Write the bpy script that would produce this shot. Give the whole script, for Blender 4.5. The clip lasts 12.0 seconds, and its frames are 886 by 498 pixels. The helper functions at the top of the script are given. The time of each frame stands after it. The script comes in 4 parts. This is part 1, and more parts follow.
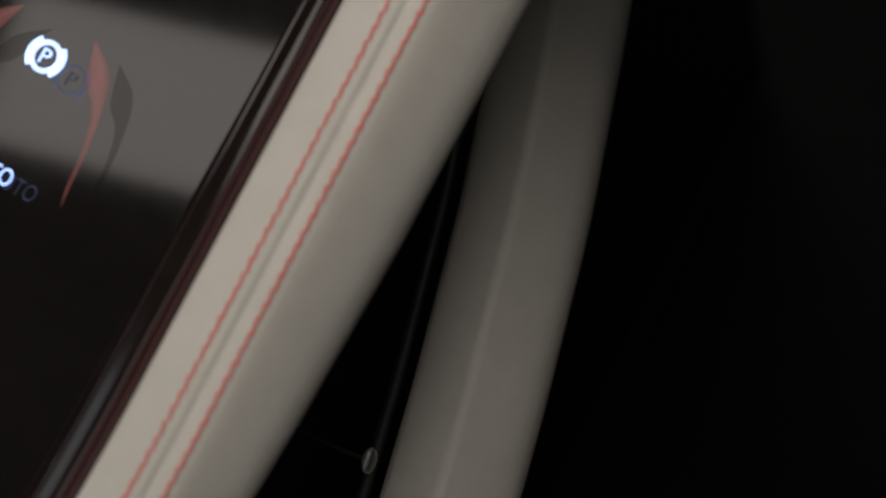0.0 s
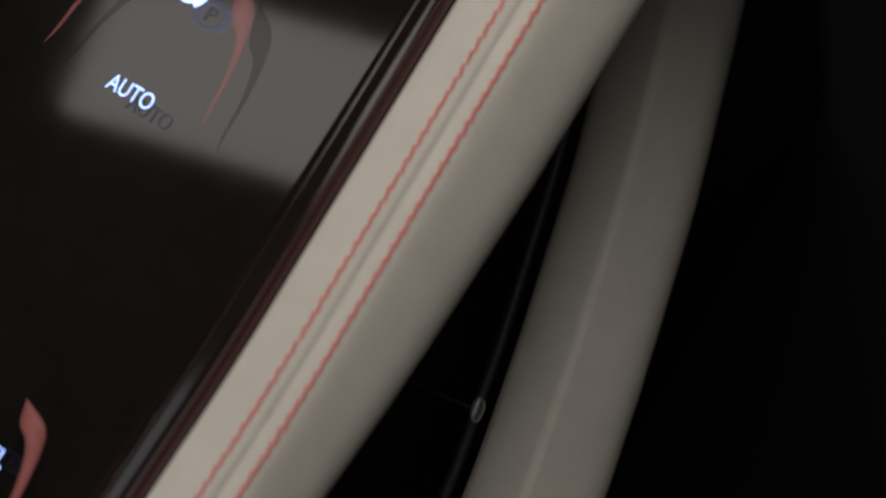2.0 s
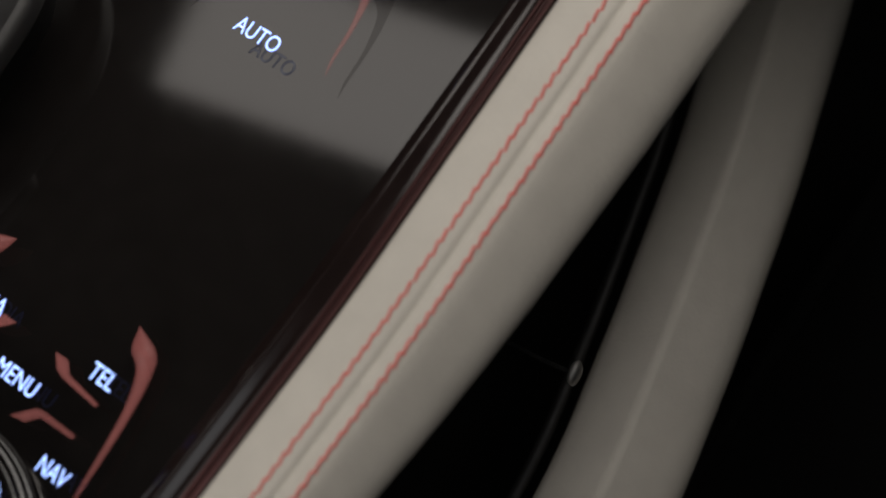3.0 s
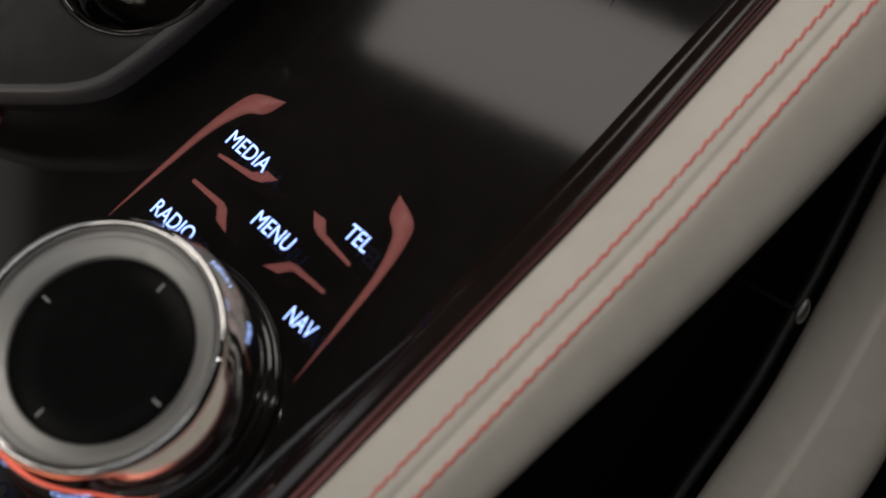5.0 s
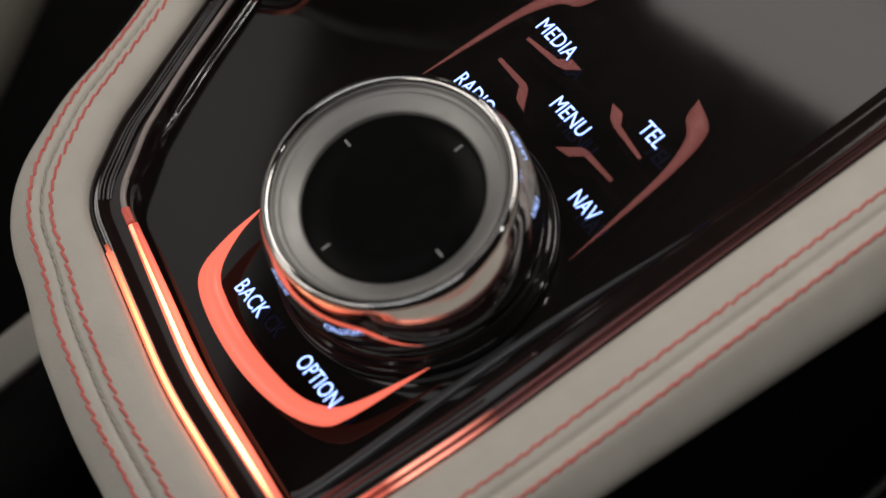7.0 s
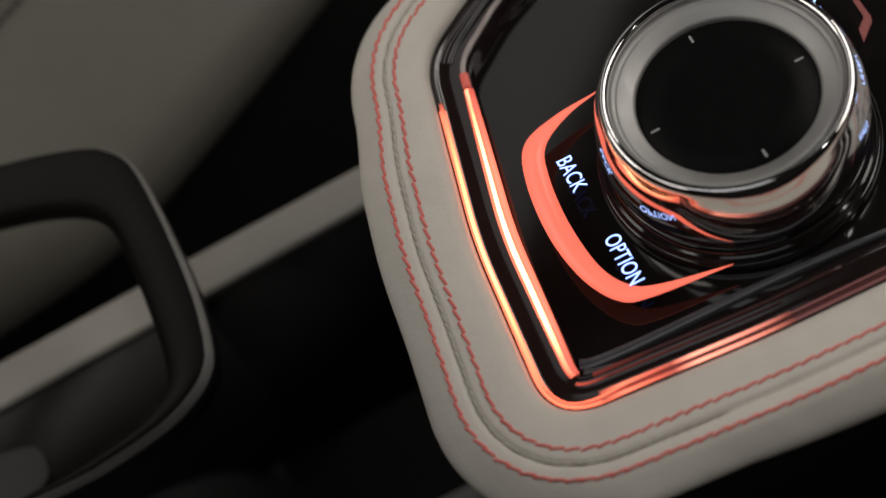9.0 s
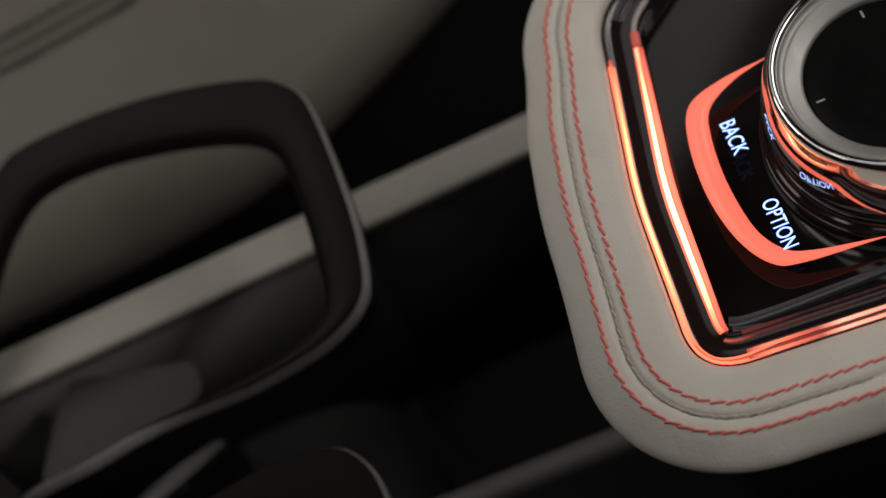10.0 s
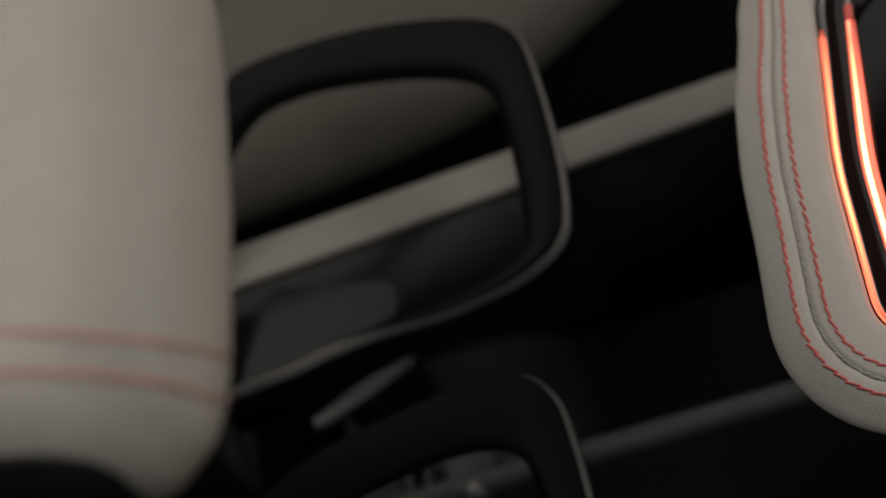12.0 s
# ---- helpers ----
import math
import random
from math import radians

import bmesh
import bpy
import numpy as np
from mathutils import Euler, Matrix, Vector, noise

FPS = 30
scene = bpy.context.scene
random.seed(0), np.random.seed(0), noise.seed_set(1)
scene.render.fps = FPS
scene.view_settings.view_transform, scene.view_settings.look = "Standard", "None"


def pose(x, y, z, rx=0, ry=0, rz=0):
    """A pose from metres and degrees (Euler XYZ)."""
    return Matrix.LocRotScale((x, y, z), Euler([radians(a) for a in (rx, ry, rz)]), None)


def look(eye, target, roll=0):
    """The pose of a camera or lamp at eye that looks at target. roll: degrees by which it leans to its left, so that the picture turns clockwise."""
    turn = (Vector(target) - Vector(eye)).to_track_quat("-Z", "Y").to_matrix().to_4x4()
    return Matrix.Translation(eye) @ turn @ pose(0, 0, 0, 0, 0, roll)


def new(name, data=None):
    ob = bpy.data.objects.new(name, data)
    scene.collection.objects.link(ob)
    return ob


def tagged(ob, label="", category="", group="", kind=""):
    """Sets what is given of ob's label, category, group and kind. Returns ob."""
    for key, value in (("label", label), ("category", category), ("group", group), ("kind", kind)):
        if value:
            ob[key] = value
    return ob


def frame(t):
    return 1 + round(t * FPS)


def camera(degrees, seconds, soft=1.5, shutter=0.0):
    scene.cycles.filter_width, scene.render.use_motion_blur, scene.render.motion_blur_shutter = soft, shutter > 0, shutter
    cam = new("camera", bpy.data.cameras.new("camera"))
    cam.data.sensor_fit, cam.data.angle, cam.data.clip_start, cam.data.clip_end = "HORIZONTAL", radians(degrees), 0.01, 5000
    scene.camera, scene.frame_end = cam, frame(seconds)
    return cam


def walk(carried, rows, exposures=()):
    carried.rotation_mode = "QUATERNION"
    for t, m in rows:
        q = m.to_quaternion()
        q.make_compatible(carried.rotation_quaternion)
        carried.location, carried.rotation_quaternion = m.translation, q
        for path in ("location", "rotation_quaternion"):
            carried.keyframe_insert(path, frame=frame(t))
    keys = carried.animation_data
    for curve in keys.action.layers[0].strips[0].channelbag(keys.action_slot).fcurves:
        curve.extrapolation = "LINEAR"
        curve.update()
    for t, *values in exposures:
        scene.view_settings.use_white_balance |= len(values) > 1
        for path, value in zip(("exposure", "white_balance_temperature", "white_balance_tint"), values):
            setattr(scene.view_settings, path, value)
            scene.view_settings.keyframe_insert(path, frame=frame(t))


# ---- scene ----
cam = camera(25.11, 12.0, soft=1.5)
cam.data.dof.use_dof = True
cam.data.dof.focus_distance = 0.427
cam.data.dof.aperture_fstop = 8.0
PATH = [
    (0, (0.19803, 0.12070, 0.80031), (0.07832, 0.15577, 0.42026), -45.71),
    (0.5, (0.19593, 0.11254, 0.80171), (0.07624, 0.15195, 0.42208), -43.50),
    (1, (0.19317, 0.10365, 0.80299), (0.07293, 0.14683, 0.42394), -41.36),
    (1.5, (0.19140, 0.09415, 0.80400), (0.06903, 0.14090, 0.42606), -39.32),
    (2, (0.19126, 0.08290, 0.80544), (0.06426, 0.13269, 0.42941), -37.59),
    (2.5, (0.19174, 0.07035, 0.80680), (0.05897, 0.12305, 0.43317), -35.77),
    (3, (0.19053, 0.05666, 0.80794), (0.05259, 0.11169, 0.43653), -33.82),
    (3.5, (0.18974, 0.04098, 0.80796), (0.04624, 0.09968, 0.43923), -31.64),
    (4, (0.18938, 0.02380, 0.80704), (0.04005, 0.08719, 0.44142), -29.32),
    (4.5, (0.18942, 0.00794, 0.80625), (0.03423, 0.07446, 0.44363), -27.43),
    (5, (0.18983, -0.00376, 0.80667), (0.02882, 0.06140, 0.44635), -26.55),
    (5.5, (0.19062, -0.01083, 0.80847), (0.02397, 0.04773, 0.44958), -26.76),
    (6, (0.19374, -0.01861, 0.80845), (0.01888, 0.03230, 0.45231), -27.19),
    (6.5, (0.19664, -0.02763, 0.80888), (0.01501, 0.01746, 0.45536), -27.04),
    (7, (0.20154, -0.03726, 0.80783), (0.01164, 0.00205, 0.45798), -26.58),
    (7.5, (0.20817, -0.04734, 0.80562), (0.00886, -0.01412, 0.46041), -25.87),
    (8, (0.21501, -0.05690, 0.80416), (0.00698, -0.03112, 0.46349), -25.26),
    (8.5, (0.22052, -0.06497, 0.80534), (0.00638, -0.04878, 0.46787), -25.09),
    (9, (0.22444, -0.07139, 0.80947), (0.00728, -0.06680, 0.47359), -25.43),
    (9.5, (0.22800, -0.07600, 0.81485), (0.00939, -0.08362, 0.47997), -25.98),
    (10, (0.23080, -0.08114, 0.82365), (0.01303, -0.10134, 0.48873), -26.61),
    (10.5, (0.23307, -0.08574, 0.83244), (0.01690, -0.11701, 0.49734), -27.26),
    (11, (0.23614, -0.08682, 0.83960), (0.02111, -0.12901, 0.50497), -28.09),
    (11.5, (0.23811, -0.08711, 0.84438), (0.02384, -0.13673, 0.51028), -28.79),
    (12, (0.23846, -0.08772, 0.84810), (0.02566, -0.14285, 0.51392), -29.27),
]
walk(cam, [(t, look(eye, target, roll)) for t, eye, target, roll in PATH],
     [(0, 0.0), (3, 0.03), (5, 0.06), (7, 0.11), (9, 0.14), (10, 0.08), (11, -0.04), (12, -0.15)])

# ---- world and light ----
H = 0.45          # height of the console's face over the cabin floor
CM = 0.01

world = bpy.data.worlds.new("cabin_surroundings")
scene.world = world
world.use_nodes = True
world.node_tree.nodes["Background"].inputs[0].default_value = (0.5, 0.52, 0.55, 1)
world.node_tree.nodes["Background"].inputs[1].default_value = 0.005


def area_lamp(name, eye, target, width, depth, power, colour, roll=0):
    data = bpy.data.lights.new(name, "AREA")
    data.shape, data.size, data.size_y = "RECTANGLE", width, depth
    data.energy, data.color = power, colour
    ob = new(name, data)
    ob.matrix_world = look(eye, target, roll)
    return ob


area_lamp("windscreen_light", (-0.13, 0.66, H + 0.64), (0, 0, H), 0.9, 0.5, 5.1, (1.0, 0.95, 0.885))
area_lamp("rear_window_light", (-0.12, -0.56, H + 0.66), (0, 0, H), 0.9, 0.64, 4.4, (1.0, 0.95, 0.885))
# unseen lamp, added to put a grey reflection on the plate's left
area_lamp("left_reflection_light", (-0.515, -0.13, H + 0.50), (0.035, 0.32, H), 0.6, 0.40, 0.37, (1.0, 0.97, 0.94), 0)
# unseen strip added high on the passenger side, for arcs beside the knob
area_lamp("passenger_strip_light", (0.42, -0.17, H + 0.60), (0.03, -0.1, H), 0.46, 0.07, 0.08, (0.97, 0.98, 1.0), 0)
# added lamp, out of view, in place of the bright panel the plate mirrors
area_lamp("mirrored_panel_light", (-0.103, 0.204, H + 0.25), (-0.103, 0.204, H), 0.145, 0.064, 0.07, (1.0, 0.93, 0.87), 14)
# unseen overhead lamp, added for the grey arcs round the knob's foot
area_lamp("overhead_arc_light", (0.06, -0.135, H + 0.66), (0.06, -0.135, H), 0.30, 0.43, 0.36, (0.97, 0.98, 1.0), 0)
# small unseen lamp, added for a glint on the knob's chrome skirt
area_lamp("glint_lamp", (0.34, 0.44, H + 0.50), (0.03, 0.02, H), 0.03, 0.03, 0.09, (1.0, 0.97, 0.92), 0)


# ---- materials ----
def nodes_of(name):
    mat = bpy.data.materials.new(name)
    mat.use_nodes = True
    nt = mat.node_tree
    return mat, nt, nt.nodes["Principled BSDF"]


def add(nt, kind, **props):
    node = nt.nodes.new(kind)
    for key, value in props.items():
        node.inputs[key].default_value = value
    return node


def surface(name, colour, rough, metal=0.0, spread=0.12, scale=300.0, bump=0.15, bump_scale=900.0, stretch=(1, 1, 1),
            coat=0.0, depth=0.0004, spec=0.5):
    """A surface with variation of its colour and gloss at two scales, and a fine relief."""
    mat, nt, bsdf = nodes_of(name)
    co = nt.nodes.new("ShaderNodeTexCoord")
    mp = nt.nodes.new("ShaderNodeMapping")
    mp.inputs["Scale"].default_value = stretch
    nt.links.new(co.outputs["Object"], mp.inputs["Vector"])
    big = add(nt, "ShaderNodeTexNoise", Scale=scale * 0.12, Detail=3.0)
    fine = add(nt, "ShaderNodeTexNoise", Scale=scale, Detail=4.0)
    both = nt.nodes.new("ShaderNodeMath")
    both.operation = "ADD"
    for tex, sock in ((big, 0), (fine, 1)):
        nt.links.new(mp.outputs["Vector"], tex.inputs["Vector"])
        nt.links.new(tex.outputs["Fac"], both.inputs[sock])
    ramp = nt.nodes.new("ShaderNodeMapRange")
    ramp.inputs["From Min"].default_value, ramp.inputs["From Max"].default_value = 0.6, 1.4
    nt.links.new(both.outputs[0], ramp.inputs["Value"])
    mix = nt.nodes.new("ShaderNodeMix")
    mix.data_type = "RGBA"
    mix.inputs[6].default_value = (*[c * (1 - spread) for c in colour], 1)
    mix.inputs[7].default_value = (*[min(1, c * (1 + spread)) for c in colour], 1)
    nt.links.new(ramp.outputs[0], mix.inputs[0])
    nt.links.new(mix.outputs[2], bsdf.inputs["Base Color"])
    gloss = nt.nodes.new("ShaderNodeMapRange")
    gloss.inputs["To Min"].default_value, gloss.inputs["To Max"].default_value = rough * 0.85, min(1, rough * 1.15)
    nt.links.new(ramp.outputs[0], gloss.inputs["Value"])
    nt.links.new(gloss.outputs[0], bsdf.inputs["Roughness"])
    bsdf.inputs["Metallic"].default_value = metal
    bsdf.inputs["Specular IOR Level"].default_value = spec
    bsdf.inputs["Coat Weight"].default_value = coat
    bsdf.inputs["Coat Roughness"].default_value = 0.03
    if bump:
        grain = add(nt, "ShaderNodeTexNoise", Scale=bump_scale, Detail=3.0)
        nt.links.new(mp.outputs["Vector"], grain.inputs["Vector"])
        bp = add(nt, "ShaderNodeBump", Strength=bump, Distance=depth)
        nt.links.new(grain.outputs["Fac"], bp.inputs["Height"])
        nt.links.new(bp.outputs["Normal"], bsdf.inputs["Normal"])
    return mat


def leather(name, colour, spread=0.06):
    """Smooth grained leather: pebbles, faint creases and soft gloss."""
    mat = surface(name, colour, 0.5, spread=spread, scale=160, bump=0, spec=0.35)
    nt = mat.node_tree
    bsdf = nt.nodes["Principled BSDF"]
    co = nt.nodes["Texture Coordinate"]
    cell = add(nt, "ShaderNodeTexVoronoi", Scale=1500.0)
    crease = add(nt, "ShaderNodeTexNoise", Scale=260.0, Detail=5.0, Distortion=0.6)
    wave = add(nt, "ShaderNodeTexNoise", Scale=45.0, Detail=2.0)
    for tex in (cell, crease, wave):
        nt.links.new(co.outputs["Object"], tex.inputs["Vector"])
    b1 = add(nt, "ShaderNodeBump", Strength=0.16, Distance=0.0003)
    b2 = add(nt, "ShaderNodeBump", Strength=0.22, Distance=0.0005)
    b3 = add(nt, "ShaderNodeBump", Strength=0.4, Distance=0.0012)
    nt.links.new(cell.outputs["Distance"], b1.inputs["Height"])
    nt.links.new(crease.outputs["Fac"], b2.inputs["Height"])
    nt.links.new(wave.outputs["Fac"], b3.inputs["Height"])
    nt.links.new(b1.outputs["Normal"], b2.inputs["Normal"])
    nt.links.new(b2.outputs["Normal"], b3.inputs["Normal"])
    nt.links.new(b3.outputs["Normal"], bsdf.inputs["Normal"])
    return mat


def glowing(name, colour, strength, base=(0.3, 0.1, 0.08)):
    mat, nt, bsdf = nodes_of(name)
    bsdf.inputs["Base Color"].default_value = (*base, 1)
    bsdf.inputs["Roughness"].default_value = 0.35
    bsdf.inputs["Emission Color"].default_value = (*colour, 1)
    bsdf.inputs["Emission Strength"].default_value = strength
    return mat


def fading(name, near, far, y_near, y_far, s_near, s_far):
    """A light guide that is fed at one end and dims along its length."""
    mat = glowing(name, near, 1.0, (0.035, 0.012, 0.011))
    nt = mat.node_tree
    bsdf = nt.nodes["Principled BSDF"]
    co = nt.nodes.new("ShaderNodeTexCoord")
    sep = nt.nodes.new("ShaderNodeSeparateXYZ")
    nt.links.new(co.outputs["Object"], sep.inputs[0])
    rng = nt.nodes.new("ShaderNodeMapRange")
    for key, value in (("From Min", y_near), ("From Max", y_far), ("To Min", 0.0), ("To Max", 1.0)):
        rng.inputs[key].default_value = value
    nt.links.new(sep.outputs["Y"], rng.inputs["Value"])
    ramp = nt.nodes.new("ShaderNodeValToRGB")
    ramp.color_ramp.elements[0].color = (*[c * s_near for c in near], 1)
    ramp.color_ramp.elements[1].color = (*[c * s_far for c in far], 1)
    mid = ramp.color_ramp.elements.new(0.25)
    mid.color = (*[c * (s_near * 0.25 + s_far * 0.75) for c in far], 1)
    nt.links.new(rng.outputs[0], ramp.inputs[0])
    nt.links.new(ramp.outputs[0], bsdf.inputs["Emission Color"])
    return mat


CREAM = leather("cream_leather", (0.60, 0.56, 0.50))
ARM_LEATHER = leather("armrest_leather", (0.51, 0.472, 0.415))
# the cream seat lies in shade; the shade is put into this dark colour
SEAT_IN_SHADE = leather("seat_leather_in_shade", (0.115, 0.107, 0.09))
# same cream leather, darkened by painting in the shade on the tunnel strip
STRIP_IN_SHADE = leather("strip_leather_in_shade", (0.33, 0.31, 0.276))
THREAD = surface("red_thread", (0.80, 0.19, 0.165), 0.6, spread=0.2, scale=2500, bump=0.5, bump_scale=4000)
FADED_THREAD = surface("faded_red_thread", (0.68, 0.34, 0.30), 0.7, spread=0.2, scale=2500, bump=0.5, bump_scale=4000)
SEAM_HOLES = surface("dark_seam_holes", (0.05, 0.045, 0.036), 0.6, spread=0.2, scale=2500, bump=0.5, bump_scale=4000)
CREAM_THREAD = surface("cream_seam_thread", (0.46, 0.43, 0.375), 0.6, spread=0.2, scale=2500, bump=0.5, bump_scale=4000)
PIANO = surface("piano_black", (0.010, 0.0085, 0.008), 0.08, spread=0.2, scale=200, bump=0.0)
ACRYLIC = surface("smoked_acrylic", (0.014, 0.0088, 0.0082), 0.13, spread=0.3, scale=400, bump=0.0, coat=0.2, spec=0.5)
LIP_SHEEN = surface("grey_lip_sheen", (0.07, 0.07, 0.078), 0.22, spread=0.2, scale=400, bump=0.0)
CHROME = surface("polished_chrome", (0.72, 0.70, 0.68), 0.075, metal=1.0, spread=0.03, scale=300, bump=0.0)
SATIN = surface("satin_aluminium", (0.37, 0.362, 0.35), 0.58, metal=1.0, spread=0.06, scale=700, bump=0.08, bump_scale=2500)
TOUCH = surface("touch_disc_black", (0.004, 0.004, 0.004), 0.4, spread=0.2, scale=300, bump=0.0, spec=0.05)
TICK = surface("tick_paint", (0.30, 0.30, 0.30), 0.5, spread=0.1, scale=900, bump=0.0)
DULL_RED = surface("unlit_red_graphic", (0.72, 0.235, 0.22), 0.4, spread=0.08, scale=500, bump=0.0)
DULL_RED.node_tree.nodes["Principled BSDF"].inputs["Alpha"].default_value = 0.32
FAINT_RED = surface("faint_red_graphic", (0.72, 0.235, 0.22), 0.4, spread=0.08, scale=500, bump=0.0)
FAINT_RED.node_tree.nodes["Principled BSDF"].inputs["Alpha"].default_value = 0.2
LIT_RED = glowing("lit_red_graphic", (1.0, 0.17, 0.105), 1.0, (0.35, 0.08, 0.07))
LETTER = glowing("white_letters", (0.34, 0.50, 1.0), 8.2, (0.6, 0.6, 0.6))
LETTER.node_tree.nodes["Principled BSDF"].inputs["Alpha"].default_value = 0.30
# added see-through undersides that set how strongly the plate mirrors the letters
LETTER_BACK, _nt, _bsdf = nodes_of("letter_reflection_dimmer")
_clear = _nt.nodes.new("ShaderNodeBsdfTransparent")
_clear.inputs[0].default_value = (0.06, 0.06, 0.08, 1)
_nt.links.new(_clear.outputs[0], _nt.nodes["Material Output"].inputs["Surface"])
CLEAR_BACK = LETTER_BACK.copy()
CLEAR_BACK.name = "letter_reflection_clear"
CLEAR_BACK.node_tree.nodes["Transparent BSDF"].inputs[0].default_value = (0.75, 0.7, 0.6, 1)
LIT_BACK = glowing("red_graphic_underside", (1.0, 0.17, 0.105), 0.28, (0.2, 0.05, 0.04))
LETTER_EDGE = glowing("blue_letter_edges", (0.10, 0.17, 1.0), 0.35, (0.02, 0.02, 0.05))
PLASTIC = surface("black_soft_plastic", (0.018, 0.017, 0.017), 0.42, spread=0.2, scale=500, bump=0.3, bump_scale=2200)
GREY_PLASTIC = surface("dark_grey_plastic", (0.06, 0.057, 0.055), 0.5, spread=0.12, scale=400, bump=0.25, bump_scale=2000)
SURROUND = surface("selector_surround_plastic", (0.027, 0.026, 0.026), 0.45, spread=0.12, scale=400, bump=0.2, bump_scale=2000)
# highlight along the loop handles' edge, painted as a lighter grey
HANDLE_HIGHLIGHT = surface("handle_edge_highlight", (0.29, 0.28, 0.268), 0.32, spread=0.15, scale=300, bump=0.1, bump_scale=1800)
EDGE_PLASTIC = surface("grey_edge_plastic", (0.07, 0.068, 0.066), 0.4, spread=0.1, scale=400, bump=0.15, bump_scale=2000)
SATIN_BLACK = surface("satin_black_handle", (0.0078, 0.0066, 0.0062), 0.42, spread=0.15, scale=300, bump=0.1, bump_scale=1800, spec=0.06)
TUNNEL = surface("tunnel_plastic", (0.115, 0.11, 0.106), 0.5, spread=0.15, scale=400, bump=0.3, bump_scale=2000)
BELT_PLASTIC = surface("belt_fitting_plastic", (0.056, 0.054, 0.052), 0.55, spread=0.15, scale=400, bump=0.2, bump_scale=2000, spec=0.1)
CARPET = surface("black_carpet", (0.003, 0.003, 0.003), 0.95, spread=0.4, scale=900, bump=0.8, bump_scale=1500, depth=0.002)
LINING = surface("dark_cabin_lining", (0.010, 0.010, 0.0105), 0.9, spread=0.2, scale=200, bump=0.3, bump_scale=900)


# ---- building helpers ----
def thing(name, label, category, x, y, z, group="", kind=""):
    """An Empty at the base of a thing; centimetres from the knob's axis and the console's face."""
    ob = new(name)
    ob.empty_display_size = 0.01
    ob.location = (x * CM, y * CM, H + z * CM)
    return tagged(ob, label, category, group, kind)


def part(name, bm, material, parent=None, label="", smooth=True):
    """One mesh out of a bmesh given in centimetres about the knob's axis."""
    base = Vector((0, 0, 0))
    up = parent
    while up is not None:
        base += up.location
        up = up.parent
    me = bpy.data.meshes.new(name)
    bmesh.ops.recalc_face_normals(bm, faces=bm.faces)
    for v in bm.verts:
        v.co = Vector((v.co.x * CM, v.co.y * CM, H + v.co.z * CM)) - base
    for f in bm.faces:
        f.smooth = smooth
    bm.to_mesh(me)
    bm.free()
    me.materials.append(material)
    ob = new(name, me)
    ob.parent = parent
    if label:
        ob["label"] = label
    return ob


def rounded(points, radii, step=0.25):
    """A path of straight runs and round corners, sampled evenly."""
    pts = [Vector(p) for p in points]
    out = [pts[0]]
    for i in range(1, len(pts) - 1):
        a, b, c, r = pts[i - 1], pts[i], pts[i + 1], radii[i]
        u, v = (a - b).normalized(), (c - b).normalized()
        half = max(0.01, u.angle(v) / 2)
        cut = min(r / math.tan(half), (a - b).length * 0.48, (c - b).length * 0.48)
        s, e = b + u * cut, b + v * cut
        n = 24
        for k in range(n + 1):
            t = k / n
            out.append(s * (1 - t) ** 2 + b * 2 * t * (1 - t) + e * t ** 2)
    out.append(pts[-1])
    run = [0.0]
    for p, q in zip(out, out[1:]):
        run.append(run[-1] + (q - p).length)
    count = max(2, int(run[-1] / step))
    res, j = [], 0
    for k in range(count + 1):
        d = run[-1] * k / count
        while j < len(run) - 2 and run[j + 1] < d:
            j += 1
        t = (d - run[j]) / max(1e-9, run[j + 1] - run[j])
        res.append(out[j].lerp(out[j + 1], t))
    return res


def normals(path, closed=False):
    """The outward normal (left of the way) at each point of a path in the plane."""
    n = len(path)
    res = []
    for i in range(n):
        a = path[i - 1] if (i or closed) else path[0]
        b = path[(i + 1) % n] if (i < n - 1 or closed) else path[-1]
        d = (b - a).normalized()
        res.append(Vector((-d.y, d.x)))
    return res


def sweep(path, profile, wide=None, closed=False, loop=False):
    """A profile of (outward, height) drawn along a path. wide(i, d, z) may change a profile point at path point i."""
    bm = bmesh.new()
    norm = normals(path, closed)
    rows = []
    for i, (p, n) in enumerate(zip(path, norm)):
        row = []
        for d, z in profile:
            dd, zz = wide(i, d, z) if wide else (d, z)
            row.append(bm.verts.new((p.x + n.x * dd, p.y + n.y * dd, zz)))
        rows.append(row)
    pairs = list(zip(rows, rows[1:])) + ([(rows[-1], rows[0])] if closed else [])
    for r, s in pairs:
        m = len(r)
        for k in range(m if loop else m - 1):
            bm.faces.new((r[k], r[(k + 1) % m], s[(k + 1) % m], s[k]))
    if loop and not closed:
        bm.faces.new(rows[0])
        bm.faces.new(rows[-1][::-1])
    return bm


def lathe(profile, x=0.0, y=0.0, seg=96):
    bm = bmesh.new()
    rows = []
    for r, z in profile:
        if r < 1e-6:
            rows.append([bm.verts.new((x, y, z))])
        else:
            rows.append([bm.verts.new((x + r * math.cos(2 * math.pi * k / seg), y + r * math.sin(2 * math.pi * k / seg), z)) for k in range(seg)])
    for a, b in zip(rows, rows[1:]):
        for k in range(seg):
            q = (k + 1) % seg
            if len(a) == 1 and len(b) == 1:
                continue
            if len(a) == 1:
                bm.faces.new((a[0], b[k], b[q]))
            elif len(b) == 1:
                bm.faces.new((a[k], a[q], b[0]))
            else:
                bm.faces.new((a[k], a[q], b[q], b[k]))
    return bm


